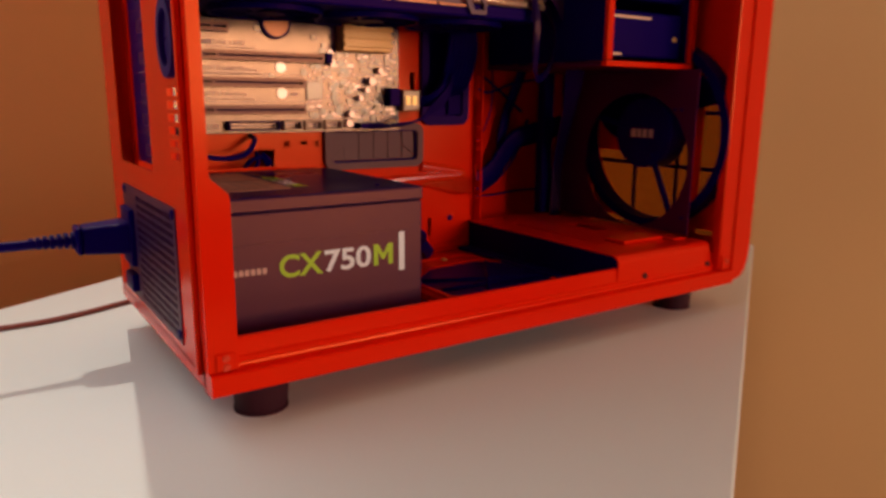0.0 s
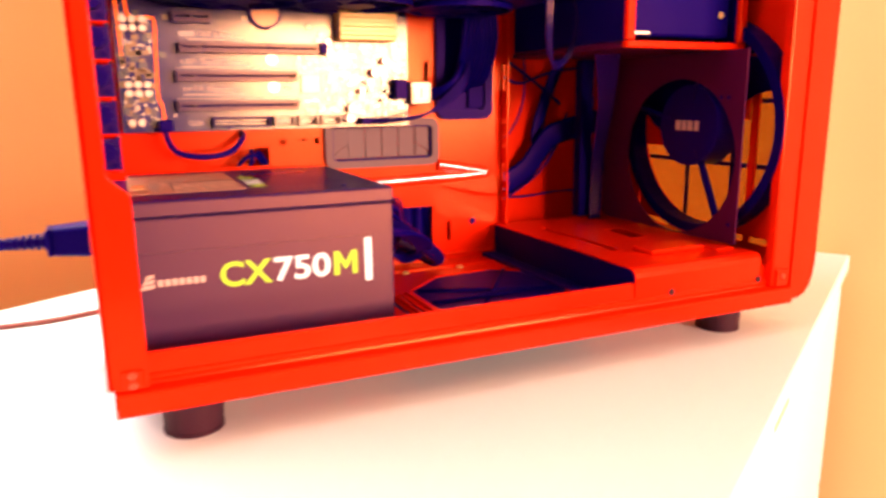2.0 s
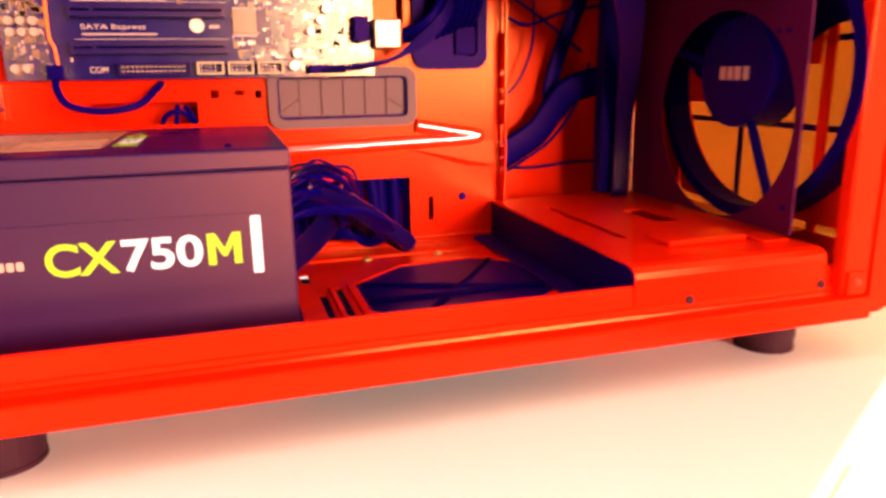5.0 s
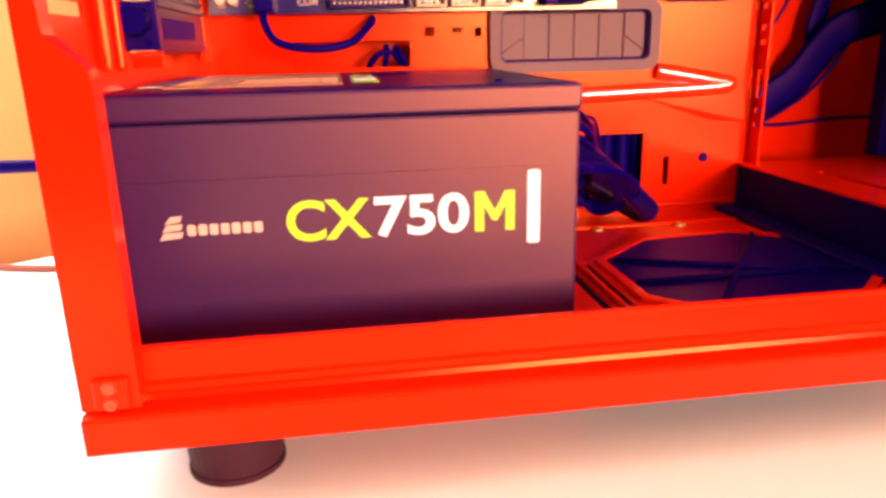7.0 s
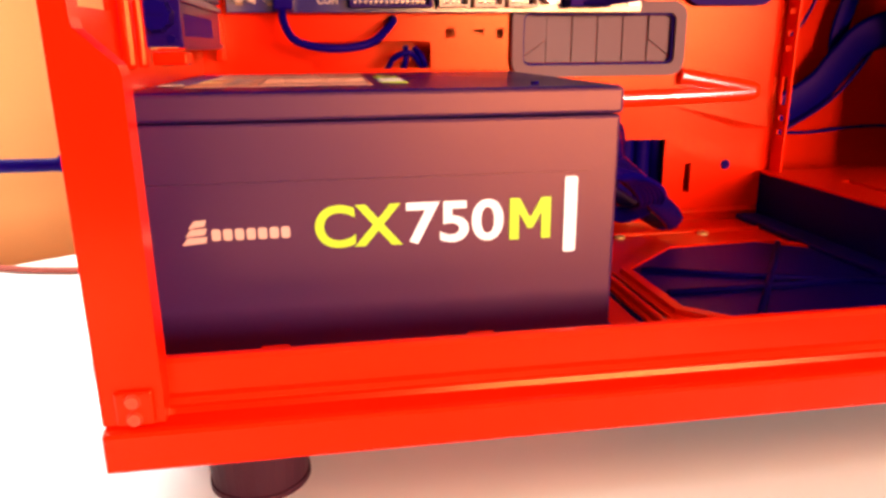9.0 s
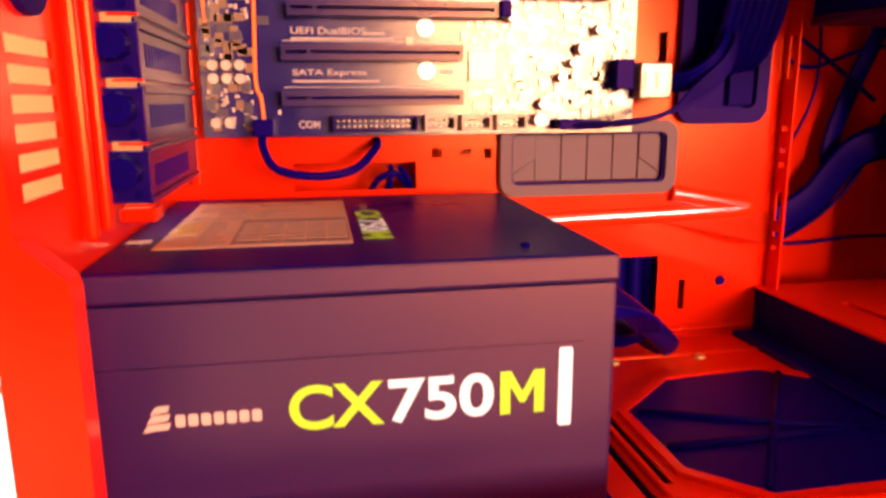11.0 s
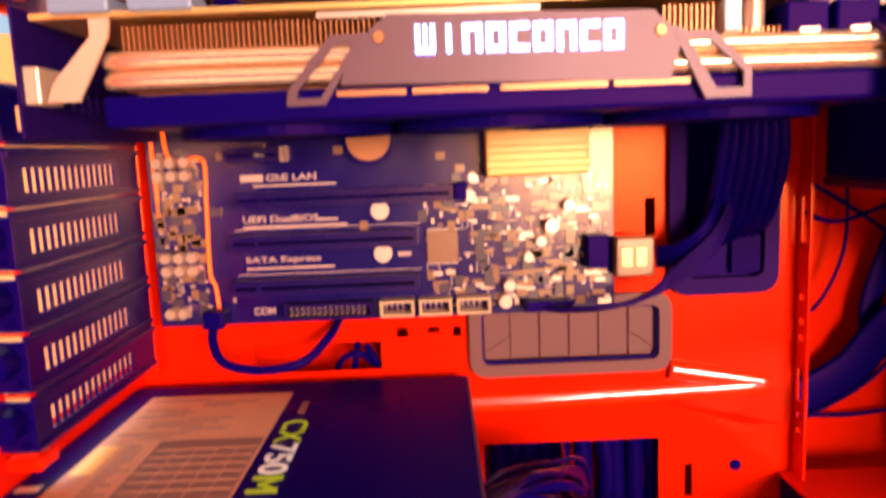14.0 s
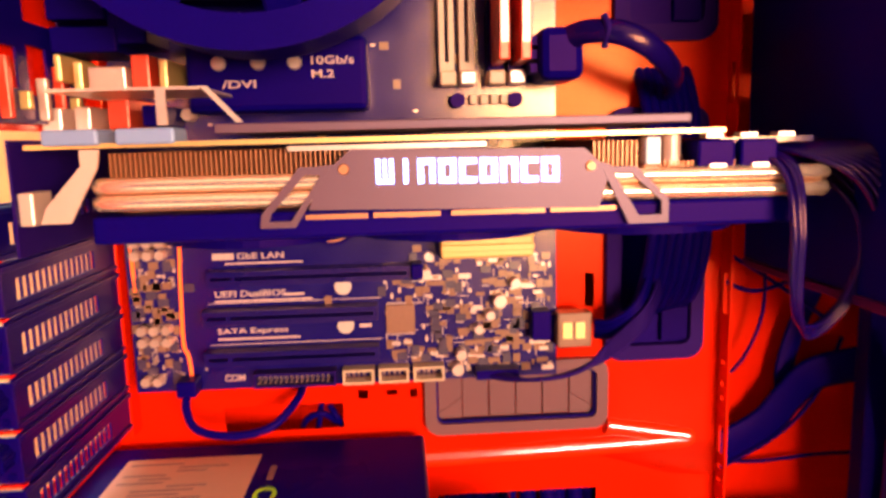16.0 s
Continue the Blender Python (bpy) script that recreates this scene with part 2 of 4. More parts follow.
# ---- the room ----
FLOOR = -0.78
BACK, LEFT, RIGHT, FAR = 0.47, -2.6, 0.70, -2.6
# Floor, ceiling, west and south walls are unseen; colours chosen to steer bounced light.
tagged(room(part("floor", box(LEFT - 0.1, RIGHT + 0.1, FAR - 0.1, BACK + 0.1, FLOOR - 0.05, FLOOR), OAK)), "unseen wooden floor, dark to cut bounced light", "floor", kind="structure")
tagged(room(part("ceiling", box(LEFT - 0.1, RIGHT + 0.1, FAR - 0.1, BACK + 0.1, 1.75, 1.80), FRONT)), "unseen plain white ceiling, bouncing light down", "ceiling", kind="structure")
tagged(room(part("wall_north", plate(LEFT, RIGHT, FLOOR, 1.75, [(-1.5, 0.52, 0.36, 1.6)], 0.12, on_y(BACK)), WALL)), "warm cream painted wall with a window opening", "wall", kind="structure")
tagged(room(part("wall_east", box(RIGHT, RIGHT + 0.1, FAR, BACK, FLOOR, 1.75), WALL)), "warm cream painted wall", "wall", kind="structure")
tagged(room(part("wall_west", box(LEFT - 0.1, LEFT, FAR, BACK, FLOOR, 1.75), DARK_ROOM)), "unseen wall, dark blue to tint the shade", "wall", kind="structure")
tagged(room(part("wall_south", plate(LEFT, RIGHT, FLOOR, 1.75, [(-0.93, 0.25, 0.05, 0.79)], 0.1, on_y(FAR - 0.1)), DARK_ROOM)), "unseen wall with a window opening, dark blue to tint the shade", "wall", kind="structure")

chest = thing("chest_of_drawers", (0, 0, FLOOR), "white chest of drawers with a smooth pale top", "chest")
chest.matrix_world = ROOM @ Matrix.Translation((0, 0, FLOOR))
BASE[chest] = Vector((0, 0, FLOOR))
U0, U1, N0, N1 = -1.0, 0.676, -0.295, 0.286
part("top", box(U0, U1, N0, N1, TABLE - 0.018, TABLE, 0.0015), TOP, chest)
part("body", box(U0 + 0.02, U1 - 0.01, N0 + 0.02, N1 - 0.01, FLOOR + 0.05, TABLE - 0.018), LACQUER, chest)
for k in range(3):
    for u in (U0 + 0.025, (U0 + U1) / 2 + 0.003):
        w = (U1 - U0) / 2 - 0.028
        z1 = TABLE - 0.030 - k * 0.235
        part("drawer_front", box(u, u + w, N0 + 0.003, N0 + 0.02, z1 - 0.228, z1, 0.002), LACQUER, chest)

part("finger_groove", box(0.215, 0.262, N0 - 0.0006, N0 + 0.002, TABLE - 0.0145, TABLE - 0.0120), BEIGE, chest)


def ring(outer, inner, depth, place):
    """A closed flat frame between two outlines with the same number of corners."""
    bm = bmesh.new()
    rows = [[bm.verts.new(place(u, v, w)) for u, v in pts] for w in (0, depth) for pts in (outer, inner)]
    o0, i0, o1, i1 = rows
    n = len(outer)
    for k in range(n):
        q = (k + 1) % n
        for a, b in ((o0, i0), (i0, i1), (i1, o1), (o1, o0)):
            bm.faces.new((a[k], a[q], b[q], b[k]))
    return bm


def rounded(u0, u1, v0, v1, r, n=5):
    pts = []
    for cu, cv, a in ((u1 - r, v1 - r, 0), (u0 + r, v1 - r, 90), (u0 + r, v0 + r, 180), (u1 - r, v0 + r, 270)):
        for k in range(n + 1):
            t = radians(a + 90 * k / n)
            pts.append((cu + r * math.cos(t), cv + r * math.sin(t)))
    return pts


def arc(cu, cv, r, n=32):
    return [(cu + r * math.cos(math.tau * k / n), cv + r * math.sin(math.tau * k / n)) for k in range(n)]


def fitted(name, text, x0, x1, z0, z1, m, mat, parent, bold=0.0, thick=0.00012):
    """Writing that fills a box of the face that m names."""
    ob = lettering(name, text, 0.7, Matrix.Identity(4), mat, parent, 0.01, 1.0, bold)
    v = np.array([p.co[:] for p in ob.data.vertices])
    lo, hi = v.min(0), v.max(0)
    ob.data.transform(m @ Matrix.Translation((x0, z0, 0)) @ Matrix.Diagonal(((x1 - x0) / (hi[0] - lo[0]), (z1 - z0) / (hi[1] - lo[1]), thick / 0.02, 1)) @ Matrix.Translation((-lo[0], -lo[1], 0)))
    return ob


def screw(parent, x, y, z, r=0.003, mat=None, way=(0, -1, 0)):
    a, w = Vector((x, y, z)), Vector(way)
    bm = rod(a, a + w * 0.0012, r, 16, None, r * 0.8)
    side = w.orthogonal().normalized()
    up = w.cross(side)
    for d in (side, up):
        e = d * r * 0.6
        c = a + w * 0.0013
        n = w.cross(d) * r * 0.14
        bm.faces.new([bm.verts.new(c + q) for q in (e + n, -e + n, -e - n, e - n)])
    return part("screw", bm, mat or STEEL, parent)


# ---- the computer case ----
case = thing("computer_case", (0.235, 0.07, TABLE), "open orange steel computer case on black rubber feet", "computer case")
CX0, CX1, CY0, CY1, CZ0, CZ1 = 0.003, 0.474, -0.046, 0.190, 0.047, 0.505
SHELF = 0.055
# rail under the opening: proud lip, groove, flange
rail = [(-0.0480, 0.0465), (-0.0470, 0.0457), (-0.0480, 0.0565), (-0.0474, 0.0575), (-0.0460, 0.058), (-0.040, 0.0585), (-0.0395, 0.0600), (-0.0405, 0.0615), (-0.0395, 0.063), (-0.0380, 0.0638), (-0.0375, 0.0725), (-0.0365, 0.0737), (-0.034, 0.0737), (-0.033, 0.0725), (-0.033, 0.0457)]
rail[0], rail[1] = rail[1], rail[0]
part("side_rail", prism(rail, 0.449, lambda u, v, w: (CX0 + w, u, v)), PAINT, case)
top_rail = [(-0.046, CZ1), (-0.046, CZ1 - 0.010), (-0.040, CZ1 - 0.012), (-0.038, CZ1 - 0.026), (-0.033, CZ1 - 0.026), (-0.033, CZ1)]
part("side_rail", prism(top_rail, 0.449, lambda u, v, w: (CX0 + w, u, v)), PAINT, case)
floor_holes = [(0.02, 0.145, 0.01, 0.14)] + [(0.1785, 0.1825, -0.012, 0.060), (0.1885, 0.1925, 0.012, 0.070), (0.172, 0.177, 0.085, 0.105), (0.166, 0.172, -0.024, -0.010), (0.20, 0.225, -0.028, -0.020)]
part("floor_pan", plate(CX0, CX1 - 0.024, -0.033, CY1 - 0.0014, floor_holes, -0.0012, on_z(SHELF)), PAINT, case)
# Added plate: hides the lit chest top so the floor slots stay dark.
part("slot_darkener", box(0.160, 0.300, -0.0320, 0.118, 0.0478, 0.0488), BLACK, case, "black plate added to keep the floor slots dark")
part("top_panel", box(CX0, CX1, -0.0325, CY1, CZ1 - 0.002, CZ1), PAINT, case)
part("rear_post", prism([(CX0 - 0.0005, 0.0588), (0.0188, 0.0588), (0.0188, 0.1500), (0.0182, 0.1525), (0.0092, 0.1610), (0.0088, 0.1635), (0.0088, CZ1 - 0.013), (CX0 - 0.0005, CZ1 - 0.013)], 0.0082, on_y(-0.0447)), PAINT, case)
part("front_post", box(0.434, 0.4515, -0.0447, -0.0365, 0.0588, CZ1 - 0.013, 0.0014), PAINT, case)
part("back_panel", box(CX0, CX1 - 0.023, CY1 - 0.0012, CY1, CZ0, CZ1 - 0.0025), PAINT, case)
rear_holes = [(0.004, 0.150, 0.060, 0.140), (0.052, 0.150, 0.156, 0.303), (0.014, 0.150, 0.372, 0.490)]
rear_holes += [(-0.027, 0.005, 0.1670 + 0.0068 * k, 0.1712 + 0.0068 * k) for k in range(6)]
rear_holes += [(-0.022, 0.000, 0.2155, 0.2445), (-0.022, 0.000, 0.2610, 0.2900)]
part("rear_panel", plate(-0.0365, CY1, CZ0, CZ1, rear_holes, 0.0012, on_x(CX0)), PAINT, case)
part("rear_ridge", box(0.0045, 0.0085, 0.0120, 0.0165, 0.150, CZ1 - 0.02, 0.0015), PAINT, case)
part("rear_ridge", box(0.0045, 0.0075, 0.0300, 0.0345, 0.150, CZ1 - 0.02, 0.0012), PAINT, case)
part("rear_ridge", box(-0.0005, 0.0028, -0.0345, -0.0295, 0.055, CZ1 - 0.02, 0.001), PAINT, case)
for z in (0.2300, 0.2755):
    oval = [(math.cos(radians(q)), math.sin(radians(q))) for q in range(0, 360, 15)]
    hose = part("hose_grommet", ring([(-0.011 + 0.0155 * c, z + 0.0200 * q) for c, q in oval], [(-0.011 + 0.0105 * c, z + 0.0145 * q) for c, q in oval], 0.007, on_x(-0.0005)), RUBBER, case, "oval rubber hose grommet")
    for k in range(6):
        a0, a1 = radians(60 * k + 2), radians(60 * k + 58)
        part("flap", prism([(-0.011, z)] + [(-0.011 + 0.0106 * math.cos(a), z + 0.0146 * math.sin(a)) for a in (a0, (a0 + a1) / 2, a1)], 0.0012, on_x(0.0022)), RUBBER, hose)
bez = [(0.452, CZ0 + 0.001), (0.460, CZ0 + 0.0015), (0.466, CZ0 + 0.004), (0.4705, CZ0 + 0.009), (0.4735, CZ0 + 0.016), (0.475, CZ0 + 0.026), (0.475, CZ1 - 0.01), (0.470, CZ1), (0.452, CZ1)]
part("front_bezel", prism(bez, 0.012, lambda u, v, w: (u, CY0 + w, v)), PAINT, case)
part("front_bezel", prism(bez, 0.012, lambda u, v, w: (u, CY1 - w, v)), PAINT, case)
part("front_panel", plate(CY0 + 0.0125, CY1 - 0.0125, CZ0, CZ1, [(-0.030, 0.125, 0.083, 0.152), (-0.030, 0.030, 0.152, 0.176), (-0.030, 0.004, 0.176, 0.240)], 0.0015, on_x(0.452)), PAINT, case)
for y0, y1 in ((-0.030, -0.022), (-0.0035, 0.0035)):
    part("front_strut", box(0.4535, 0.4555, y0, y1, 0.070, 0.425, 0.0006), PAINT, case)
# filter cage in front of the fan: bars seen through its opening
for z in (0.140, 0.190, 0.318, 0.370):
    part("filter_bar", box(0.4640, 0.4665, -0.033, 0.177, z - 0.0018, z + 0.0018), BLACK, case)
for y in (0.032, 0.082):
    part("filter_bar", box(0.4668, 0.4690, y - 0.0015, y + 0.0015, 0.060, 0.480), BLACK, case)
mesh_cloth = bpy.data.materials.new("filter_cloth")
mesh_cloth.use_nodes = True
nt = mesh_cloth.node_tree
clear, mixer, weave = nt.nodes.new("ShaderNodeBsdfTransparent"), nt.nodes.new("ShaderNodeMixShader"), nt.nodes.new("ShaderNodeTexChecker")
weave.inputs["Scale"].default_value = 900
clear.inputs[0].default_value = (1.0, 0.66, 0.26, 1)
bs = nt.nodes["Principled BSDF"]
bs.inputs["Base Color"].default_value, bs.inputs["Roughness"].default_value = (0.30, 0.09, 0.008, 1), 0.8
ease = nt.nodes.new("ShaderNodeMapRange")
ease.inputs[3].default_value, ease.inputs[4].default_value = 0.35, 0.65
tco = nt.nodes.new("ShaderNodeTexCoord")
nt.links.new(tco.outputs["Object"], weave.inputs["Vector"])
nt.links.new(weave.outputs["Fac"], ease.inputs[0])
nt.links.new(ease.outputs[0], mixer.inputs[0])
nt.links.new(clear.outputs[0], mixer.inputs[1])
nt.links.new(bs.outputs[0], mixer.inputs[2])
nt.links.new(mixer.outputs[0], nt.nodes["Material Output"].inputs[0])
part("dust_filter", box(0.4700, 0.4704, -0.033, 0.177, 0.060, 0.480), mesh_cloth, case, "fine brown dust filter cloth")
for x, y in ((0.039, -0.018), (0.418, -0.012), (0.039, 0.165), (0.418, 0.165)):
    f = part("foot", rod((x, y, TABLE), (x, y, CZ0), 0.0150, 32, None, 0.0175), FOOT, case)
    part("foot_pad", rod((x, y, TABLE), (x, y, TABLE + 0.002), 0.0158, 32), FOOT, f)
tray_holes = [(0.170, 0.259, 0.141, 0.172), (0.269, 0.312, 0.179, 0.300), (0.170, 0.2575, 0.062, 0.1035), (0.059, 0.121, 0.1450, 0.1590), (0.2705, 0.2745, 0.072, 0.089), (0.2505, 0.2555, 0.206, 0.224), (0.267, 0.311, 0.345, 0.45), (0.1290, 0.1345, 0.1605, 0.1655), (0.1440, 0.1500, 0.1620, 0.1650), (0.1565, 0.1605, 0.1600, 0.1650)]
part("motherboard_tray", plate(CX0 + 0.0013, 0.3255, SHELF, CZ1 - 0.0025, tray_holes, 0.0012, on_y(0.160)), PAINT, case)
part("tray_flange", plate(0.1485, 0.1598, SHELF, CZ1 - 0.0025, [(0.1515, 0.1565, z, z + h) for z, h in ((0.105, 0.003), (0.113, 0.003), (0.122, 0.016), (0.152, 0.003), (0.160, 0.003), (0.172, 0.003), (0.200, 0.022), (0.26, 0.02), (0.31, 0.02))], 0.0012, on_x(0.3243)), PAINT, case)
# pressed bead in the tray
part("pressed_bead", tube([(0.150, 0.1592, 0.1250), (0.20, 0.1592, 0.1260), (0.26, 0.1592, 0.1276), (0.298, 0.1592, 0.1288), (0.3085, 0.1592, 0.1302), (0.300, 0.1592, 0.1322), (0.278, 0.1592, 0.1362), (0.262, 0.1592, 0.1390)], 0.0036, 20, flat=1.3), PAINT_EDGE, case)
part("pressed_bead", tube([(0.19, 0.1592, 0.060), (0.25, 0.1592, 0.0598), (0.318, 0.1592, 0.0602)], 0.0018, 12), PAINT, case)
screw(case, 0.296, 0.160, 0.0875, 0.0030, BLACK)
# ribs and the octagonal vent in the floor
octo = [(0.200, 0.068), (0.234, 0.099), (0.284, 0.103), (0.306, 0.086), (0.304, 0.022), (0.276, -0.003), (0.222, -0.004), (0.200, 0.018)]
cx, cy = 0.253, 0.049
grown = [(cx + (u - cx) * 1.08, cy + (v - cy) * 1.08) for u, v in octo]
filt = part("floor_filter", prism(octo, 0.0008, on_z(SHELF + 0.0002)), BLACK, case, "dark mesh filter")
part("filter_rim", ring(grown, octo, 0.0022, on_z(SHELF)), PAINT, filt)
for a, b in (((0.222, 0.0), (0.292, 0.096)), ((0.204, 0.066), (0.302, 0.030)), ((0.202, 0.034), (0.303, 0.036))):
    part("filter_rib", tube([(*a, SHELF + 0.0014), (*b, SHELF + 0.0014)], 0.0016, 6, flat=1.2, n=1), SMOKE, filt)
part("floor_rib", tube([(0.180, -0.024, SHELF), (0.204, -0.022, SHELF), (0.214, -0.016, SHELF), (0.27, -0.014, SHELF), (0.33, -0.014, SHELF)], 0.0018, 10, n=6), PAINT, case)
part("floor_rib", tube([(0.165, 0.132, SHELF), (0.23, 0.132, SHELF), (0.31, 0.132, SHELF)], 0.0018, 10, n=4), PAINT, case)
part("floor_rib", box(0.1845, 0.1870, -0.012, 0.066, SHELF, SHELF + 0.003, 0.0008), PAINT, case)
for x in (0.219, 0.2675):
    screw(case, x, 0.127, SHELF, 0.0030, GOLD, (0, 0, 1))
facet = bmesh.new()
facet.faces.new([facet.verts.new(p) for p in ((0.252, 0.1598, 0.1245), (0.3235, 0.1596, 0.1268), (0.3235, 0.1586, 0.1080), (0.300, 0.1594, 0.1090))])
bmesh.ops.solidify(facet, geom=facet.faces[:], thickness=0.0004)
part("pressed_facet", facet, PAINT, case)
for x, z in ((0.0115, 0.0665), (0.0115, 0.0615)):
    screw(case, x, -0.0467, z, 0.0021, RED_RAM)
part("corner_plate", box(0.0065, 0.0165, -0.0466, -0.0448, 0.0592, 0.0690, 0.0008), PAINT, case)
part("corner_plate", box(0.4365, 0.4475, -0.0466, -0.0448, 0.0592, 0.0720, 0.0008), PAINT, case)
screw(case, 0.442, -0.0467, 0.0665, 0.0021, RED_RAM)

# drive shelf over the floor
shelf = thing("drive_shelf", (0.385, 0.06, SHELF), "orange steel drive shelf screwed to the case floor", "drive shelf")
lip = [(-0.0388, 0.0610), (-0.0388, 0.0775), (-0.0380, 0.0805), (-0.0355, 0.0828), (-0.032, 0.0836), (0.0, 0.0836), (0.0, 0.0824), (-0.0315, 0.0824), (-0.0345, 0.0815), (-0.0368, 0.0795), (-0.0375, 0.077), (-0.0375, 0.0610)]
part("front_lip", prism(lip, 0.112, lambda u, v, w: (0.3165 + w, u, v)), PAINT, shelf)
part("shelf_plate", plate(0.3175, 0.4490, 0.0004, 0.1585, [(0.341, 0.346, 0.018, 0.118), (0.385, 0.40, 0.05, 0.09)], -0.0014, on_z(0.0836)), PAINT, shelf)
part("raised_tab", box(0.354, 0.402, -0.010, 0.012, 0.0838, 0.0868, 0.001), PAINT, shelf)
part("raised_tab", box(0.405, 0.4205, -0.020, -0.004, 0.0838, 0.0852, 0.0006), PAINT, shelf)
# Dark sheet standing in for the shade along the shelf's open side.
part("shade_skirt", box(0.3178, 0.3190, -0.0362, 0.158, SHELF + 0.0004, 0.0820), SMOKE, shelf, "side of the shelf, made dark for the shade under it")
# Shadow on the floor beside the shelf, built as a thin black slab.
part("shelf_shadow", box(0.3035, 0.3174, -0.029, 0.156, SHELF + 0.0003, SHELF + 0.0035, 0.0008), BLACK, shelf, "thin black slab standing in for the shelf's shadow")
for x in (0.347, 0.4265):
    screw(shelf, x, -0.0388, 0.0645, 0.0026, FOOT)

# ---- front fan ----
FY, FZ, FR = 0.040, 0.1695, 0.0785
fan = thing("case_fan", (0.438, FY, 0.0836), "black case fan with a printed round hub", "fan")
part("frame", ring(arc(FY, FZ, 0.0840, 48), arc(FY, FZ, FR - 0.002, 48), 0.016, on_x(0.4332)), SMOKE, fan)
sq = [(FY + 0.080 * math.copysign(min(1, abs(math.cos(a)) * 1.38), math.cos(a)), FZ + 0.081 * math.copysign(min(1, abs(math.sin(a)) * 1.38), math.sin(a))) for a in (math.tau * k / 48 for k in range(48))]
part("mount_plate", ring(sq, arc(FY, FZ, FR - 0.001, 48), 0.0015, on_x(0.4516 - 0.0020)), PAINT, case, "shaded orange fan mount")
hub = part("hub", rod((0.424, FY - 0.002, FZ + 0.002), (0.447, FY - 0.002, FZ + 0.002), 0.0310, 40), BLACK, fan)
for k, (y, w) in enumerate(((0.010, 0.005), (0.0035, 0.004), (-0.003, 0.005), (-0.010, 0.004))):
    part("maker_mark", box(0.4232, 0.4239, FY - 0.002 + y - w / 2, FY - 0.002 + y + w / 2, FZ + 0.002 - 0.0038, FZ + 0.002 + 0.0038), PEACH_PRINT, hub)
for a in (-62, 75, 165):
    c, q = math.cos(radians(a)), math.sin(radians(a))
    part("strut", tube([(0.4265, FY - 0.002 - 0.02 * c, FZ + 0.002 + 0.02 * q), (0.4265, FY - FR * c, FZ + FR * q)], 0.0028, 8, n=1), SMOKE, fan)
for k in range(5):
    a0 = radians(8 + k * 30)
    bm = bmesh.new()
    rows_ = []
    for i in range(7):
        r = 0.026 + (FR - 0.006 - 0.026) * i / 6
        a = a0 + 0.35 * (i / 6) ** 1.5
        w = 0.0150
        rows_.append([bm.verts.new((0.4405 + s * 0.006, FY - 0.002 + r * math.cos(a + s * w / r), FZ + 0.002 + r * math.sin(a + s * w / r))) for s in (-1, 1)])
    for p0, p1 in zip(rows_, rows_[1:]):
        bm.faces.new((p0[0], p0[1], p1[1], p1[0]))
    bmesh.ops.solidify(bm, geom=bm.faces[:], thickness=0.0012)
    part("blade", bm, SMOKE, fan, "dark curved blade")

# ---- drive cage ----
cage = thing("drive_cage", (0.38, 0.06, 0.224), "orange framed drive cage hanging over the fan, dark inside", "drive cage")
for x in (0.3262, 0.4262):
    part("upright", box(x, x + 0.0065, -0.002, 0.0025, 0.2285, CZ1 - 0.03, 0.0008), PAINT, cage)
part("bottom_rim", box(0.3262, 0.4327, -0.002, 0.0040, 0.2235, 0.2280, 0.0008), PAINT, cage)
# Orange steel as well; the shade under the cage is in its colour.
part("bottom_sheet", box(0.3262, 0.4327, 0.0043, 0.150, 0.2240, 0.2280, 0.0008), PLUM, cage, "orange underside of the cage, coloured dark for its shade")
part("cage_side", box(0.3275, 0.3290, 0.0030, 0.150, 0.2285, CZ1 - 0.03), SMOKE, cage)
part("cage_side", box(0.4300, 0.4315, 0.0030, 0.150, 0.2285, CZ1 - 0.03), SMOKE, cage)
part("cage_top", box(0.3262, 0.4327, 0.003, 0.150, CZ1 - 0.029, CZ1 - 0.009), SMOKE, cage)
for k in range(4):
    z = 0.232 + 0.045 * k
    tr = part("drive_tray", box(0.3335, 0.4255, 0.008, 0.148, z, z + 0.036, 0.002), BLACK, cage, "black drive tray")
    part("tray_edge", box(0.340, 0.385, 0.0068, 0.0078, z + 0.030, z + 0.032), STEEL, tr)
    part("tray_edge", box(0.335, 0.352, 0.0068, 0.0078, z + 0.0012, z + 0.003), STEEL, tr)
    screw(tr, 0.4165, 0.0078, z + 0.016, 0.0025, GOLD)
# sheet between cage and shelf, with a round hole before the fan
hy, hz, hr = 0.044, 0.1440, 0.0600
edge, hole = [], []
ry0, ry1, rz0, rz1 = -0.0207, 0.1372, 0.0838, 0.2233
turns = sorted([math.tau * k / 64 for k in range(64)] + [math.atan2(z - hz, y - hy) % math.tau for y in (ry0, ry1) for z in (rz0, rz1)])
for a in turns:
    c, q = math.cos(a), math.sin(a)
    reach = min(((ry1 if c > 0 else ry0) - hy) / c if abs(c) > 1e-6 else 9, ((rz1 if q > 0 else rz0) - hz) / q if abs(q) > 1e-6 else 9)
    edge.append((hy + c * reach, hz + q * reach))
    hole.append((hy + c * hr, hz + q * hr))
# Orange sheet, its shade painted in as dark red.
part("hanging_sheet", ring(edge, hole, 0.0012, on_x(0.4160)), PLUM, cage, "orange sheet with a round hole, coloured dark for its shade")
for y, z in ((-0.006, 0.190), (0.001, 0.190), (-0.014, 0.098)):
    part("sheet_hole", rod((0.4156, y, z), (0.4162, y, z), 0.0016, 10), BLACK, cage)
for x in (0.3900, 0.4235):
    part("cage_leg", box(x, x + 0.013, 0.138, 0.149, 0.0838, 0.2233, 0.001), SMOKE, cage)

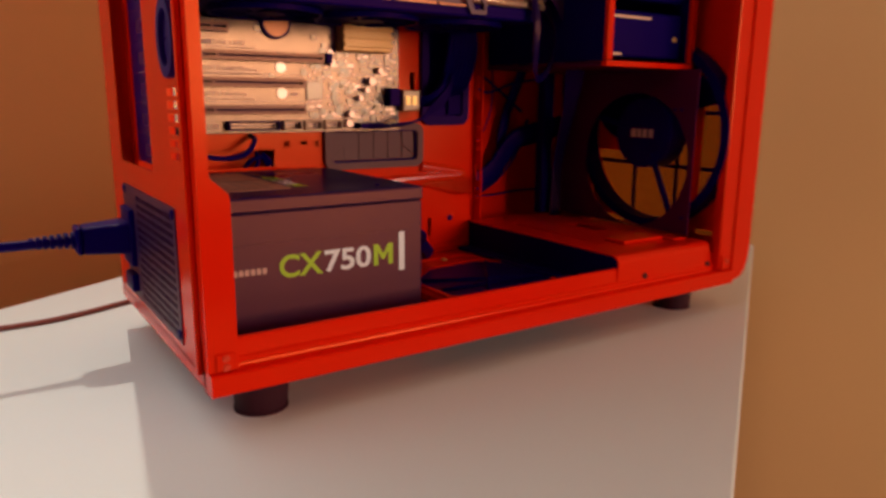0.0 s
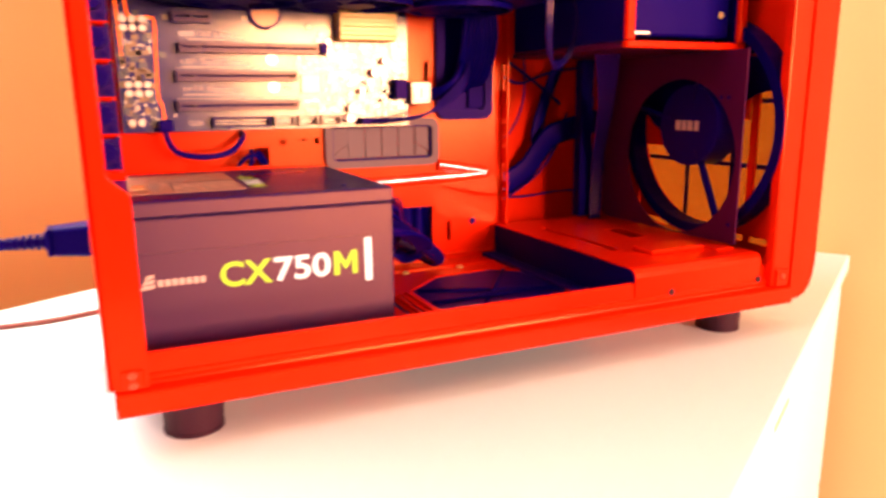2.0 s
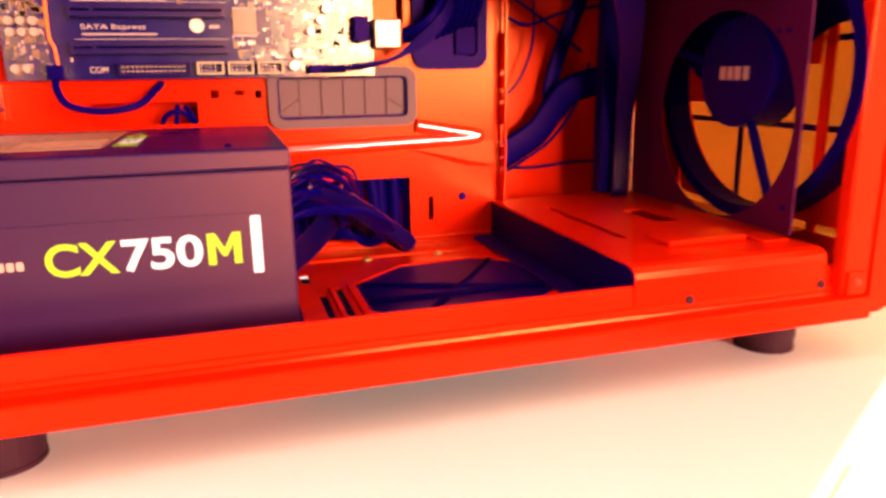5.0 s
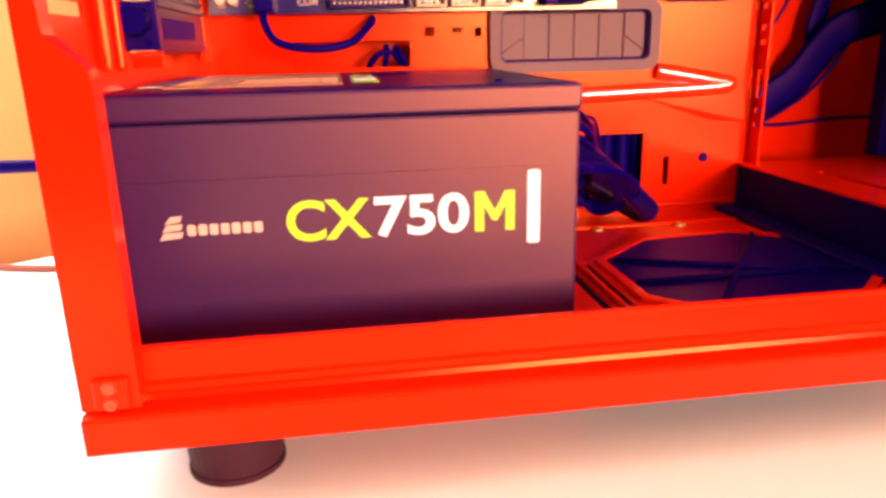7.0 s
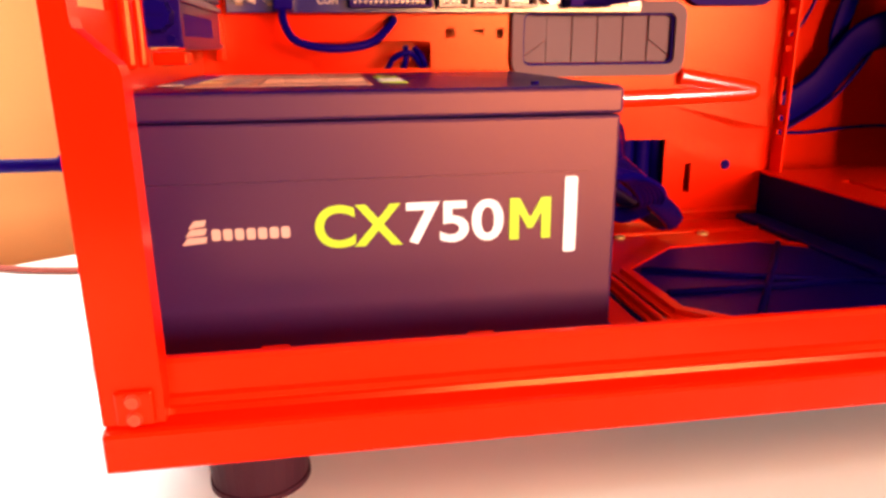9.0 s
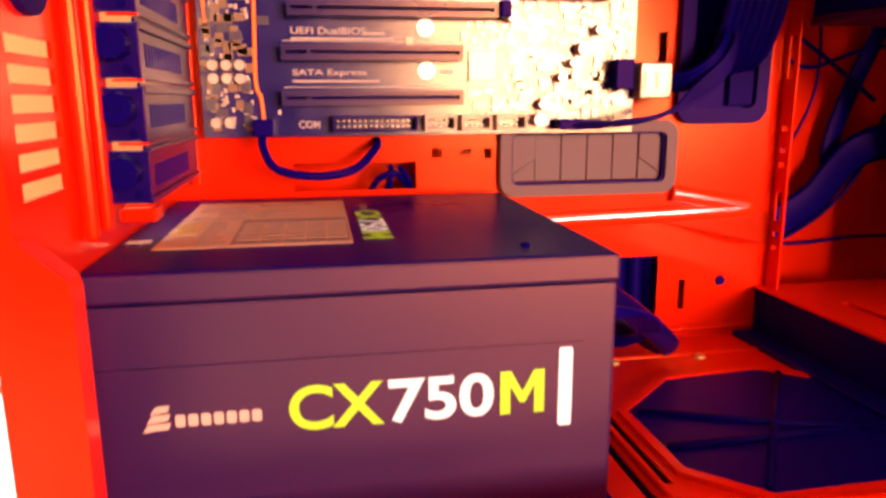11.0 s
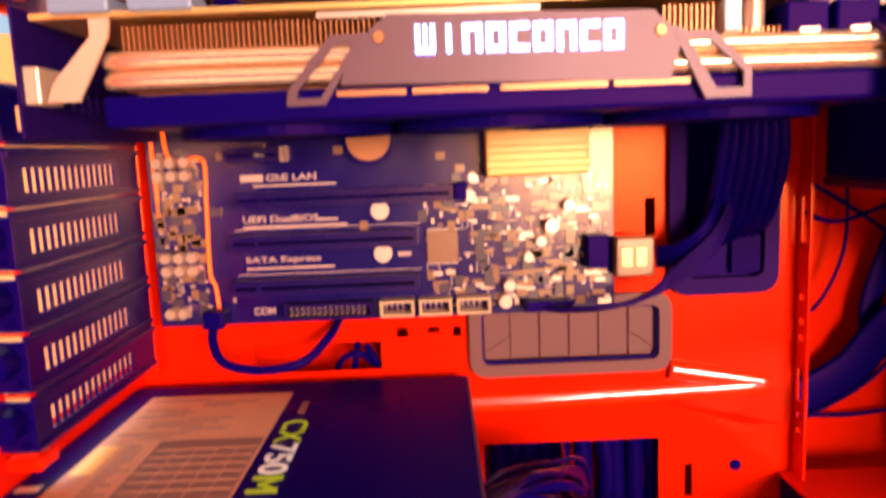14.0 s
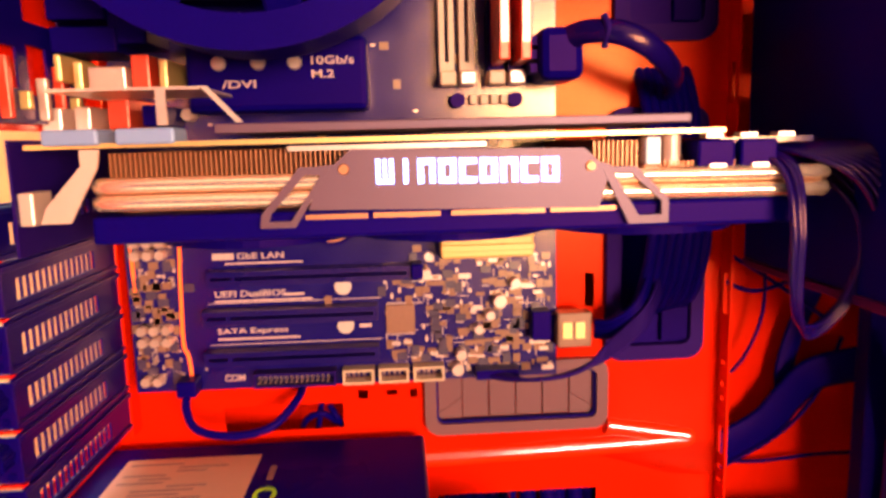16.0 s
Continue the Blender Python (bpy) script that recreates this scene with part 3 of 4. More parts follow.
# ---- grommets in the tray ----
g1 = thing("cable_grommet", (0.2145, 0.158, 0.138), "grey rubber cable grommet with pleated flaps", "grommet", "tray grommets")
part("rim", ring(rounded(0.1655, 0.2635, 0.1375, 0.1765, 0.008), rounded(0.1715, 0.2575, 0.1435, 0.1705, 0.004), -0.0045, on_y(0.1598)), GREY, g1)
part("inner_rim", ring(rounded(0.1712, 0.2578, 0.1432, 0.1708, 0.004), rounded(0.1725, 0.2562, 0.1447, 0.1695, 0.003), -0.003, on_y(0.1605)), BLACK, g1)
for k in range(4):
    x = 0.1855 + 0.0145 * k
    part("flap", prism([(x + 0.0004, 0.1450), (x + 0.0141, 0.1450), (x + 0.0141, 0.1692), (x + 0.0004, 0.1692)], 0.0015, lambda u, v, w: (u, 0.1598 + w + abs(v - 0.157) * 0.12, v)), GREY, g1)
for sgn, x0, x1 in ((1, 0.1729, 0.1853), (-1, 0.2558, 0.2438)):
    part("flap", prism([(x0, 0.1450), (x1, 0.1450), (x1, 0.1565), (x0, 0.1480)], 0.0015, on_y(0.1606)), GREY, g1)
    part("flap", prism([(x0, 0.1486), (x1, 0.1570), (x1, 0.1692), (x0, 0.1692)], 0.0015, on_y(0.1600)), GREY, g1)
g2 = thing("cable_grommet", (0.2905, 0.158, 0.174), "dark rubber cable grommet filled with cables", "grommet", "tray grommets")
part("rim", ring(rounded(0.2640, 0.3165, 0.1735, 0.306, 0.009), rounded(0.2715, 0.3095, 0.1815, 0.299, 0.005), -0.0045, on_y(0.1598)), RUBBER, g2)
part("flap_sheet", prism(rounded(0.2690, 0.3120, 0.1790, 0.3015, 0.005), 0.001, on_y(0.1612)), BLACK, g2)
for k in range(6):
    z = 0.1830 + 0.0192 * k
    part("flap", box(0.2945, 0.3090, 0.1578, 0.1592, z, z + 0.0185, 0.0005), SMOKE, g2)
copy_thing(g2, pose(0.2905, 0.158, 0.342))

M_SHAPE = ((0, 0), (0, 1), (0.24, 1), (0.5, 0.52), (0.76, 1), (1, 1), (1, 0), (0.77, 0), (0.77, 0.64), (0.56, 0.26), (0.44, 0.26), (0.23, 0.64), (0.23, 0))

# ---- power supply ----
psu = thing("power_supply", (0.08, 0.075, SHELF), "dark steel power supply with green and white model lettering", "power supply")
part("body", box(0.004, 0.1625, 0.0, 0.150, SHELF + 0.0015, 0.1340, 0.0012), PSU_SKIN, psu)
part("lid", box(0.004, 0.1630, -0.0006, 0.1500, 0.1344, 0.1430, 0.0012), PSU_SKIN, psu)
part("lid_skin", box(0.0055, 0.1616, 0.0008, 0.1490, 0.1429, 0.1433), PSU_DARK, psu, "black upper face")
part("band", box(0.0060, 0.1515, -0.0006, 0.0002, 0.0835, 0.1155), PSU_SKIN, psu, "printed band round the lettering")
part("base_flange", box(0.150, 0.1660, -0.0012, 0.1490, SHELF + 0.0002, SHELF + 0.0014), PSU_DARK, psu)
for x in (0.040, 0.110):
    part("rest_pad", box(x, x + 0.010, -0.0085, 0.0, SHELF + 0.0002, SHELF + 0.0055, 0.001), PAINT, psu)
FACE = facing(0, -0.0008, 0)
fitted("lettering", "CX", 0.0602, 0.0885, 0.0930, 0.1073, FACE, GREEN_PRINT, psu, 0.022)
fitted("lettering", "750", 0.0899, 0.1226, 0.0930, 0.1073, FACE, WHITE_PRINT, psu, 0.022)
part("lettering", prism([(0.1247 + 0.0143 * u, 0.0930 + 0.0143 * v) for u, v in M_SHAPE], -0.00012, on_y(-0.0008)), GREEN_PRINT, psu)
part("white_bar", prism(rounded(0.1436, 0.1480, 0.0878, 0.1140, 0.0008), -0.0003, on_y(-0.0008)), WHITE_PRINT, psu)
for k in range(3):
    x, z = 0.0187 + 0.0012 * k, 0.0962 + 0.0027 * k
    part("maker_mark", prism([(x, z), (x + 0.0072 - 0.0012 * k, z + 0.0006), (x + 0.0080 - 0.0012 * k, z + 0.0026), (x + 0.0018, z + 0.0024)], -0.0002, on_y(-0.0008)), PEACH_PRINT, psu)
for k in range(7):
    x = 0.0279 + 0.0036 * k
    part("maker_mark", prism(rounded(x, x + 0.0028, 0.0973, 0.1011, 0.0008, 2), -0.0002, on_y(-0.0008)), PEACH_PRINT, psu)
lab = part("rating_label", prism([(0.0180, 0.0320), (0.0822, 0.0320), (0.0822, 0.1350), (0.0180, 0.1350)], 0.00025, on_z(0.1433)), LABEL, psu, "pale rating label")
part("rating_table", box(0.0420, 0.0812, 0.0340, 0.0830, 0.1434, 0.1438), LABEL_DARK, lab)
part("label_stamp", box(0.0195, 0.0275, 0.0560, 0.0800, 0.1434, 0.1438), GOLD, lab, "yellow stamp")
rnd = random.Random(8)
for k in range(13):
    y = 0.0360 + 0.0036 * k
    part("print_line", box(0.0300, 0.0300 + 0.0100 * rnd.uniform(0.4, 1.0), y, y + 0.0013, 0.1434, 0.1437), LABEL_DARK, lab)
for k in range(12):
    y = 0.0865 + 0.0038 * k
    x0 = rnd.choice((0.0215, 0.0300, 0.0450))
    part("print_line", box(x0, x0 + rnd.uniform(0.012, 0.034), y, y + 0.0012, 0.1434, 0.1437), LABEL_DARK, lab)
for k in range(6):
    part("print_line", box(0.0430, 0.0806, 0.0410 + 0.0066 * k, 0.0414 + 0.0066 * k, 0.1437, 0.1440), LABEL, lab)
for k in range(4):
    part("print_line", box(0.0510 + 0.0075 * k, 0.0513 + 0.0075 * k, 0.0350, 0.0740, 0.1437, 0.1440), LABEL, lab)
TOPFACE = Matrix.Translation((0.0, 0.0, 0.1436)) @ pose(0, 0, 0, 0, 0, -90)
fitted("lettering", "CX", -0.1000, -0.0775, 0.0858, 0.0962, TOPFACE, GREEN_PRINT, psu, 0.02)
fitted("lettering", "750", -0.0763, -0.0508, 0.0858, 0.0962, TOPFACE, WHITE_PRINT, psu, 0.02)
part("lettering", prism([(0.0858 + 0.0104 * v, 0.0496 - 0.0125 * u) for u, v in M_SHAPE], 0.00012, on_z(0.1435)), GREEN_PRINT, psu)
part("maker_mark", box(0.0890, 0.0920, 0.1080, 0.1220, 0.1433, 0.1435), LABEL_DARK, psu)
part("lid_sheen_plate", box(0.0070, 0.0150, 0.045, 0.049, 0.1433, 0.1436), STEEL, psu)
screw(psu, 0.137, 0.016, 0.1432, 0.0016, PSU_DARK, (0, 0, 1))
grille = [(0.010 + 0.0052 * a, 0.0135 + 0.0052 * a, 0.064 + 0.0052 * b, 0.0676 + 0.0052 * b) for a in range(19) for b in range(14)]
part("rear_grille", plate(0.0045, 0.1495, 0.0605, 0.1395, grille, 0.0008, on_x(0.0022)), PSU_SKIN, psu)
part("power_inlet", box(-0.0012, 0.0035, 0.1180, 0.1480, 0.0840, 0.1240, 0.001), BLACK, psu)
part("rocker_switch", box(-0.0022, 0.0035, 0.1180, 0.1400, 0.0660, 0.0780, 0.001), BLACK, psu)
for y, z in ((0.008, 0.066), (0.008, 0.136), (0.143, 0.066), (0.143, 0.136)):
    screw(psu, 0.0022, y, z, 0.0030, BLACK, (-1, 0, 0))

# ---- cables of the power supply ----
cord = thing("mains_cable", (-0.02, 0.133, 0.104), "black mains cord plugged into the power supply", "cord")
bm = prism(rounded(-0.0145, 0.0145, -0.0112, 0.0112, 0.004), 0.028, lambda u, v, w: (-0.0015 - w, 0.133 + u * (1 - w * 9), 0.104 + v * (1 - w * 6)))
part("plug", bm, BLACK, cord)
part("plug_collar", box(-0.034, -0.0296, 0.1225, 0.1435, 0.0945, 0.1135, 0.002), BLACK, cord)
for k in range(7):
    part("strain_relief", rod((-0.0335 - 0.0042 * k, 0.133, 0.104), (-0.0362 - 0.0042 * k, 0.133, 0.104), 0.0058 - 0.0003 * k, 14), BLACK, cord)
part("lead", tube([(-0.030, 0.133, 0.104), (-0.065, 0.133, 0.1035), (-0.11, 0.135, 0.1035), (-0.20, 0.142, 0.103), (-0.34, 0.150, 0.090), (-0.50, 0.120, 0.050), (-0.62, 0.06, TABLE + 0.004), (-0.74, -0.02, TABLE + 0.004)], 0.0033, 10), BLACK, cord)
tagged(part("desk_cable", tube([(0.16, 0.28, TABLE + 0.0022), (0.03, 0.252, TABLE + 0.0022), (-0.02, 0.232, TABLE + 0.0022), (-0.06, 0.222, TABLE + 0.0022), (-0.12, 0.228, TABLE + 0.0022), (-0.25, 0.27, TABLE + 0.0022), (-0.42, 0.24, TABLE + 0.0022)], 0.0021, 8), CORD_RED), "thin brown cord lying on the chest top", "cord")


def wires(name, label, lines, r, mat, seg=6):
    t = thing(name, lines[0][0], label, "cable")
    for p in lines:
        part("wire", tube(p, r, seg), mat, t)
    return t


rnd = random.Random(4)
bundle = []
for k in range(9):
    a, b = rnd.uniform(-0.006, 0.006), rnd.uniform(-0.008, 0.008)
    bundle.append([(0.160, 0.070 + a, 0.105 + b), (0.178 + a, 0.075 + a, 0.114 + b), (0.196 + b, 0.095, 0.108 + a), (0.205 + a, 0.118 + b, 0.090 + b), (0.196, 0.150, 0.082 + b), (0.186, 0.175, 0.080 + b)])
for k in range(6):
    a, b = 0.0022 * k, rnd.uniform(-0.002, 0.002)
    bundle.append([(0.160, 0.050 + a, 0.100), (0.180, 0.058 + a, 0.103 + b), (0.204 + a, 0.085, 0.094), (0.222 + a, 0.110, 0.078), (0.219, 0.130, 0.070 - a / 2), (0.200, 0.140, 0.070 + a), (0.185, 0.170, 0.074)])
loops = []
for k in range(9):
    a, b = rnd.uniform(-0.003, 0.003), 0.0028 * k
    loops.append([(0.1602, 0.060 + b, 0.112 + a), (0.170 + a, 0.062 + b, 0.122 + a), (0.184 + b * 0.4, 0.074 + b, 0.126 - b * 0.3 + a), (0.202 + b * 0.3, 0.098 + b * 0.5, 0.114 + a), (0.213 + a, 0.124, 0.094 + a - b * 0.2), (0.214, 0.150, 0.084 + a), (0.206, 0.176, 0.080 + a)])
wires("modular_wires", "thin glossy black wires arching out of the power supply", loops, 0.0010, SHEATH)
packed = []
for k in range(11):
    x = 0.166 + 0.0092 * k
    packed.append([(x, 0.1705, 0.054), (x + rnd.uniform(-0.003, 0.003), 0.1695 + rnd.uniform(-0.001, 0.002), 0.083), (x + rnd.uniform(-0.004, 0.004), 0.1705, 0.112)])
wires("packed_cables", "dark cables packed behind the opening in the tray", packed, 0.0050, SMOKE)
wires("cable_bundle", "bundle of black modular power cables behind the power supply", bundle, 0.0016, BLACK)
bunch = bpy.data.objects["cable_bundle"]
part("cable_sock", tube([(0.176, 0.078, 0.112), (0.196, 0.092, 0.104), (0.218, 0.106, 0.089), (0.240, 0.116, 0.071), (0.2465, 0.120, 0.064)], 0.0030, 12, flat=1.9), SHEATH, bunch, "black flat cable sleeve")
part("cable_sock", tube([(0.2465, 0.122, 0.064), (0.2440, 0.130, 0.062), (0.232, 0.138, 0.069), (0.214, 0.146, 0.080), (0.200, 0.160, 0.086), (0.192, 0.176, 0.088)], 0.0026, 12, flat=1.7), SHEATH, bunch, "black flat cable sleeve")
for k in range(9):
    a = 0.0022 * k
    part("wire", tube([(0.1665, 0.060 + a, 0.070 + a * 0.5), (0.180, 0.082 + a, 0.073 + a * 0.7), (0.196, 0.110 + a * 0.5, 0.080 + a), (0.206, 0.140, 0.084 + a), (0.210, 0.172, 0.086 + a)], 0.0009, 6), SHEATH, bunch)

ribbons = thing("flat_cable", (0.333, 0.172, 0.12), "flat black drive cables crossing behind the tray edge", "cable")
part("ribbon", tube([(0.318, 0.178, 0.106), (0.338, 0.176, 0.116), (0.360, 0.174, 0.130), (0.372, 0.172, 0.146), (0.384, 0.168, 0.160), (0.408, 0.160, 0.168), (0.440, 0.150, 0.176)], 0.0013, 8, flat=8.0), BLACK, ribbons)
part("ribbon", tube([(0.372, 0.176, 0.144), (0.372, 0.178, 0.162), (0.380, 0.178, 0.190), (0.394, 0.176, 0.225), (0.400, 0.172, 0.250)], 0.0013, 8, flat=4.5), BLACK, ribbons)
wires("thin_wire", "thin black wire against the back panel", [[(0.327, 0.185, 0.104), (0.36, 0.183, 0.102), (0.40, 0.182, 0.105), (0.448, 0.182, 0.104)]], 0.0011, BLACK)
wires("thin_wire", "thin black wire hanging in a curve", [[(0.400, 0.170, 0.18), (0.392, 0.174, 0.150), (0.372, 0.178, 0.122), (0.335, 0.182, 0.098)]], 0.0012, BLACK)
wires("thin_wire", "thin black wire behind the tray edge", [[(0.330, 0.175, 0.215), (0.352, 0.176, 0.207), (0.382, 0.174, 0.216), (0.42, 0.170, 0.222)], [(0.330, 0.176, 0.232), (0.362, 0.176, 0.212), (0.395, 0.174, 0.188)]], 0.0013, BLACK)
wires("thin_wire", "thin dark wire running down to the tray", [[(0.352, 0.172, 0.25), (0.356, 0.174, 0.20), (0.346, 0.176, 0.168), (0.329, 0.178, 0.152)]], 0.0009, BLACK)

pcie = []
for k in range(8):
    a, b = rnd.uniform(-0.002, 0.002), 0.0013 * k
    pcie.append([(0.284 + b, 0.068 + a, 0.291), (0.294 + b * 0.7, 0.052 + a, 0.282), (0.2965 + b * 0.5, 0.046 + a, 0.262), (0.2985 + b * 0.4, 0.048 + a, 0.238), (0.305 + b * 0.3, 0.054, 0.2235 - b * 0.4), (0.3155, 0.060 + a, 0.2195 - b * 0.5), (0.327 + b * 0.2, 0.062 + a, 0.228 - b * 0.3), (0.332 + b * 0.5, 0.060 + a, 0.246), (0.330 + b * 0.7, 0.064 + a, 0.266 + b * 0.3), (0.312 + b, 0.078 + a, 0.289 + b * 0.2)])
wires("graphics_power_cable", "loop of glossy black wires feeding the graphics card", pcie, 0.0012, SHEATH, 8)
fanout = []
for k in range(13):
    b = 0.0030 * k
    fanout.append([(0.286 + b * 0.9, 0.080, 0.2905), (0.302 + b, 0.060, 0.288 + b * 0.05), (0.322 + b, 0.050, 0.278 + b * 0.15), (0.340 + b * 0.8, 0.056, 0.255 + b * 0.1), (0.362 + b * 0.6, 0.076, 0.226), (0.388 + b * 0.4, 0.105, 0.190), (0.402 + b * 0.3, 0.130, 0.140), (0.402 + b * 0.3, 0.132, 0.0850)])
wires("graphics_power_cable", "fan of glossy black wires hanging beside the graphics card", fanout, 0.0013, SHEATH, 8)

# ---- expansion slot covers ----
for k in range(6):
    z = 0.1555 + 0.0203 * k
    cov = thing("slot_cover", (0.016, 0.10, z), "black vented expansion slot cover with thumb screw", "slot cover", "slot covers")
    slits = [(0.0580 + 0.0048 * i, 0.0616 + 0.0048 * i, z + 0.0050, z + 0.0130) for i in range(14)]
    part("cover_plate", plate(0.0480, 0.1470, z + 0.0001, z + 0.0201, slits, 0.0010, on_x(0.0146)), COVER, cov)
    part("cover_rim", box(0.0157, 0.0170, 0.0480, 0.1470, z + 0.0166, z + 0.0190, 0.0004), COVER, cov)
    part("cover_rim", box(0.0157, 0.0166, 0.0480, 0.1470, z + 0.0006, z + 0.0026, 0.0003), COVER, cov)
    part("screw_tab", box(0.0042, 0.0168, 0.0463, 0.0479, z + 0.0012, z + 0.0185, 0.0003), COVER, cov)
    part("tab_edge", box(0.0080, 0.0172, 0.0450, 0.0479, z + 0.0001, z + 0.0009), PAINT, cov)
    part("tab_notch", rod((0.0128, 0.0455, z + 0.0038), (0.0128, 0.0464, z + 0.0038), 0.0016, 12), SMOKE, cov)
    knob = part("thumb_screw", rod((0.0095, 0.0385, z + 0.0118), (0.0095, 0.0462, z + 0.0118), 0.0050, 18), BLACK, cov)
    part("cross_slot", box(0.0065, 0.0125, 0.0382, 0.0386, z + 0.0112, z + 0.0124), SMOKE, knob)
    for q in range(9):
        a = math.tau * q / 9
        part("knurl", box(-0.0005, 0.0005, 0.0388, 0.0460, 0.0048, 0.0055, 0, None, pose(0.0095, 0, z + 0.0118) @ Matrix.Rotation(a, 4, "Y")), BLACK, knob)
part("slot_rail", box(0.0062, 0.0180, 0.0440, 0.0560, 0.1505, 0.1550, 0.0008), PAINT, case)
part("slot_rail", box(0.0130, 0.0165, 0.1472, 0.1598, 0.150, 0.345, 0.0008), PAINT, case)

# ---- motherboard ----
BY = 0.150
board = thing("motherboard", (0.13, 0.15, 0.172), "black motherboard crowded with slots, chips and capacitors", "motherboard")
part("circuit_board", box(0.0220, 0.2360, BY, BY + 0.0016, 0.1715, 0.476, 0.0003), BOARD, board)
for x in (0.060, 0.150, 0.228):
    for z in (0.178, 0.30):
        part("standoff", rod((x, BY + 0.0016, z), (x, 0.1598, z), 0.0028, 12), STEEL, board)
for z0, z1, x0, x1 in ((0.1862, 0.1932, 0.0590, 0.1445), (0.2068, 0.2140, 0.0595, 0.1445), (0.2265, 0.2335, 0.0630, 0.1615), (0.2468, 0.2535, 0.0600, 0.0850)):
    slot = part("expansion_slot", plate(x0, x1, z0, z1, [(x0 + 0.002, x0 + 0.0115, (z0 + z1) / 2 - 0.0008, (z0 + z1) / 2 + 0.0008), (x0 + 0.0135, x1 - 0.002, (z0 + z1) / 2 - 0.0008, (z0 + z1) / 2 + 0.0008)], 0.0098, on_y(BY - 0.0100)), BOARD_DARK, board, "long black expansion slot")
    part("slot_base", box(x0, x1, BY - 0.0012, BY - 0.0001, z0 + 0.0006, z1 - 0.0006), BLACK, slot)
    if x1 > 0.15:
        part("latch", box(x1 + 0.0003, x1 + 0.0060, BY - 0.013, BY - 0.0002, z0, z1 + 0.001, 0.001), BLACK, slot)
chip = part("controller_chip", box(0.1485, 0.1630, BY - 0.0018, BY - 0.0001, 0.1975, 0.2120, 0.0004), TAN, board, "square grey controller chip")
for k in range(14):
    for s in (0, 1):
        part("pin", box(0.1490 + 0.001 * k, 0.1495 + 0.001 * k, BY - 0.0006, BY - 0.0001, (0.1962, 0.2121)[s], (0.1974, 0.2133)[s]), SOLDER, chip)
hs = part("heatsink", box(0.1765, 0.2220, 0.1370, BY - 0.0002, 0.2365, 0.2585, 0.0012), ORANGE_SINK, board, "orange chipset heatsink")
for k in range(3):
    part("heatsink_rib", box(0.1765, 0.2220, 0.1345, 0.1369, 0.2400 + 0.0065 * k, 0.2435 + 0.0065 * k, 0.0006), ORANGE_SINK, hs)
for x, z in ((0.171, 0.236), (0.228, 0.262)):
    screw(board, x, BY, z, 0.0028, STEEL)
battery = part("coin_battery", rod((0.1240, BY - 0.0040, 0.2555), (0.1240, BY - 0.0002, 0.2555), 0.0100, 32), FIN, board, "coin cell")
part("battery_ring", ring(arc(0.124, 0.2555, 0.0118, 28), arc(0.124, 0.2555, 0.0102, 28), 0.0038, on_y(BY - 0.0040)), BLACK, battery)


def capacitor(x, z, r, h, parent):
    c = part("capacitor", rod((x, BY - h, z), (x, BY - 0.0001, z), r, 14), SOLDER, parent)
    part("sleeve", rod((x, BY - h * 0.7, z), (x, BY - 0.00015, z), r * 1.05, 14), PEACH_PRINT, c)


for x in (0.0285, 0.0345, 0.0405):
    for z in (0.2045, 0.1985, 0.2480, 0.2420):
        capacitor(x, z, 0.0023, 0.0065, board)
for x in (0.0285, 0.0345):
    capacitor(x, 0.1785, 0.0023, 0.0065, board)
for x, z, r in ((0.1840, 0.1785, 0.0030), (0.1950, 0.1990, 0.0022), (0.2060, 0.2130, 0.0032), (0.2010, 0.2060, 0.0022), (0.186, 0.186, 0.0026), (0.214, 0.222, 0.0024), (0.169, 0.228, 0.0026)):
    capacitor(x, z, r, 0.0080, board)
for x, z in ((0.1275, 0.2225), (0.1280, 0.2025), (0.076, 0.3300), (0.096, 0.3300), (0.113, 0.3295)):
    part("mounting_ring", rod((x, BY - 0.0012, z), (x, BY - 0.0001, z), 0.0042, 24), STEEL, board, "bright round mounting ring")
# headers along the lower edge
for x0, x1, mat in ((0.0820, 0.1225, RUBBER), (0.1260, 0.1415, BEIGE), (0.1440, 0.1590, BEIGE), (0.1615, 0.1770, BEIGE)):
    hd = part("pin_header", ring([(x0, 0.1738), (x1, 0.1738), (x1, 0.1812), (x0, 0.1812)], [(x0 + 0.0011, 0.1749), (x1 - 0.0011, 0.1749), (x1 - 0.0011, 0.1801), (x0 + 0.0011, 0.1801)], 0.0085, on_y(BY - 0.0087)), mat, board)
    n = int((x1 - x0 - 0.003) / 0.0026)
    for k in range(n):
        for z in (0.1762, 0.1788):
            part("pin", box(x0 + 0.0022 + 0.0026 * k, x0 + 0.0029 + 0.0026 * k, BY - 0.0075, BY - 0.0001, z - 0.00035, z + 0.00035), SOLDER, hd)
part("port_block", box(0.2215, 0.2310, 0.139, BY - 0.0001, 0.1930, 0.2080, 0.0006), BLACK, board, "black connector block")
sock = part("edge_socket", box(0.2345, 0.2520, 0.140, 0.1495, 0.1885, 0.2065, 0.001), TAN, board, "tan edge connector")
for k in range(2):
    part("contact", box(0.2370 + 0.0065 * k, 0.2415 + 0.0065 * k, 0.1390, 0.1399, 0.1935, 0.2015), GOLD, sock)
part("led_strip", tube([(0.0258, BY - 0.0008, 0.2240), (0.0252, BY - 0.0008, 0.2450), (0.0248, BY - 0.0008, 0.2650)], 0.0008, 6, n=4), AMBER, board, "amber lit isolation line")
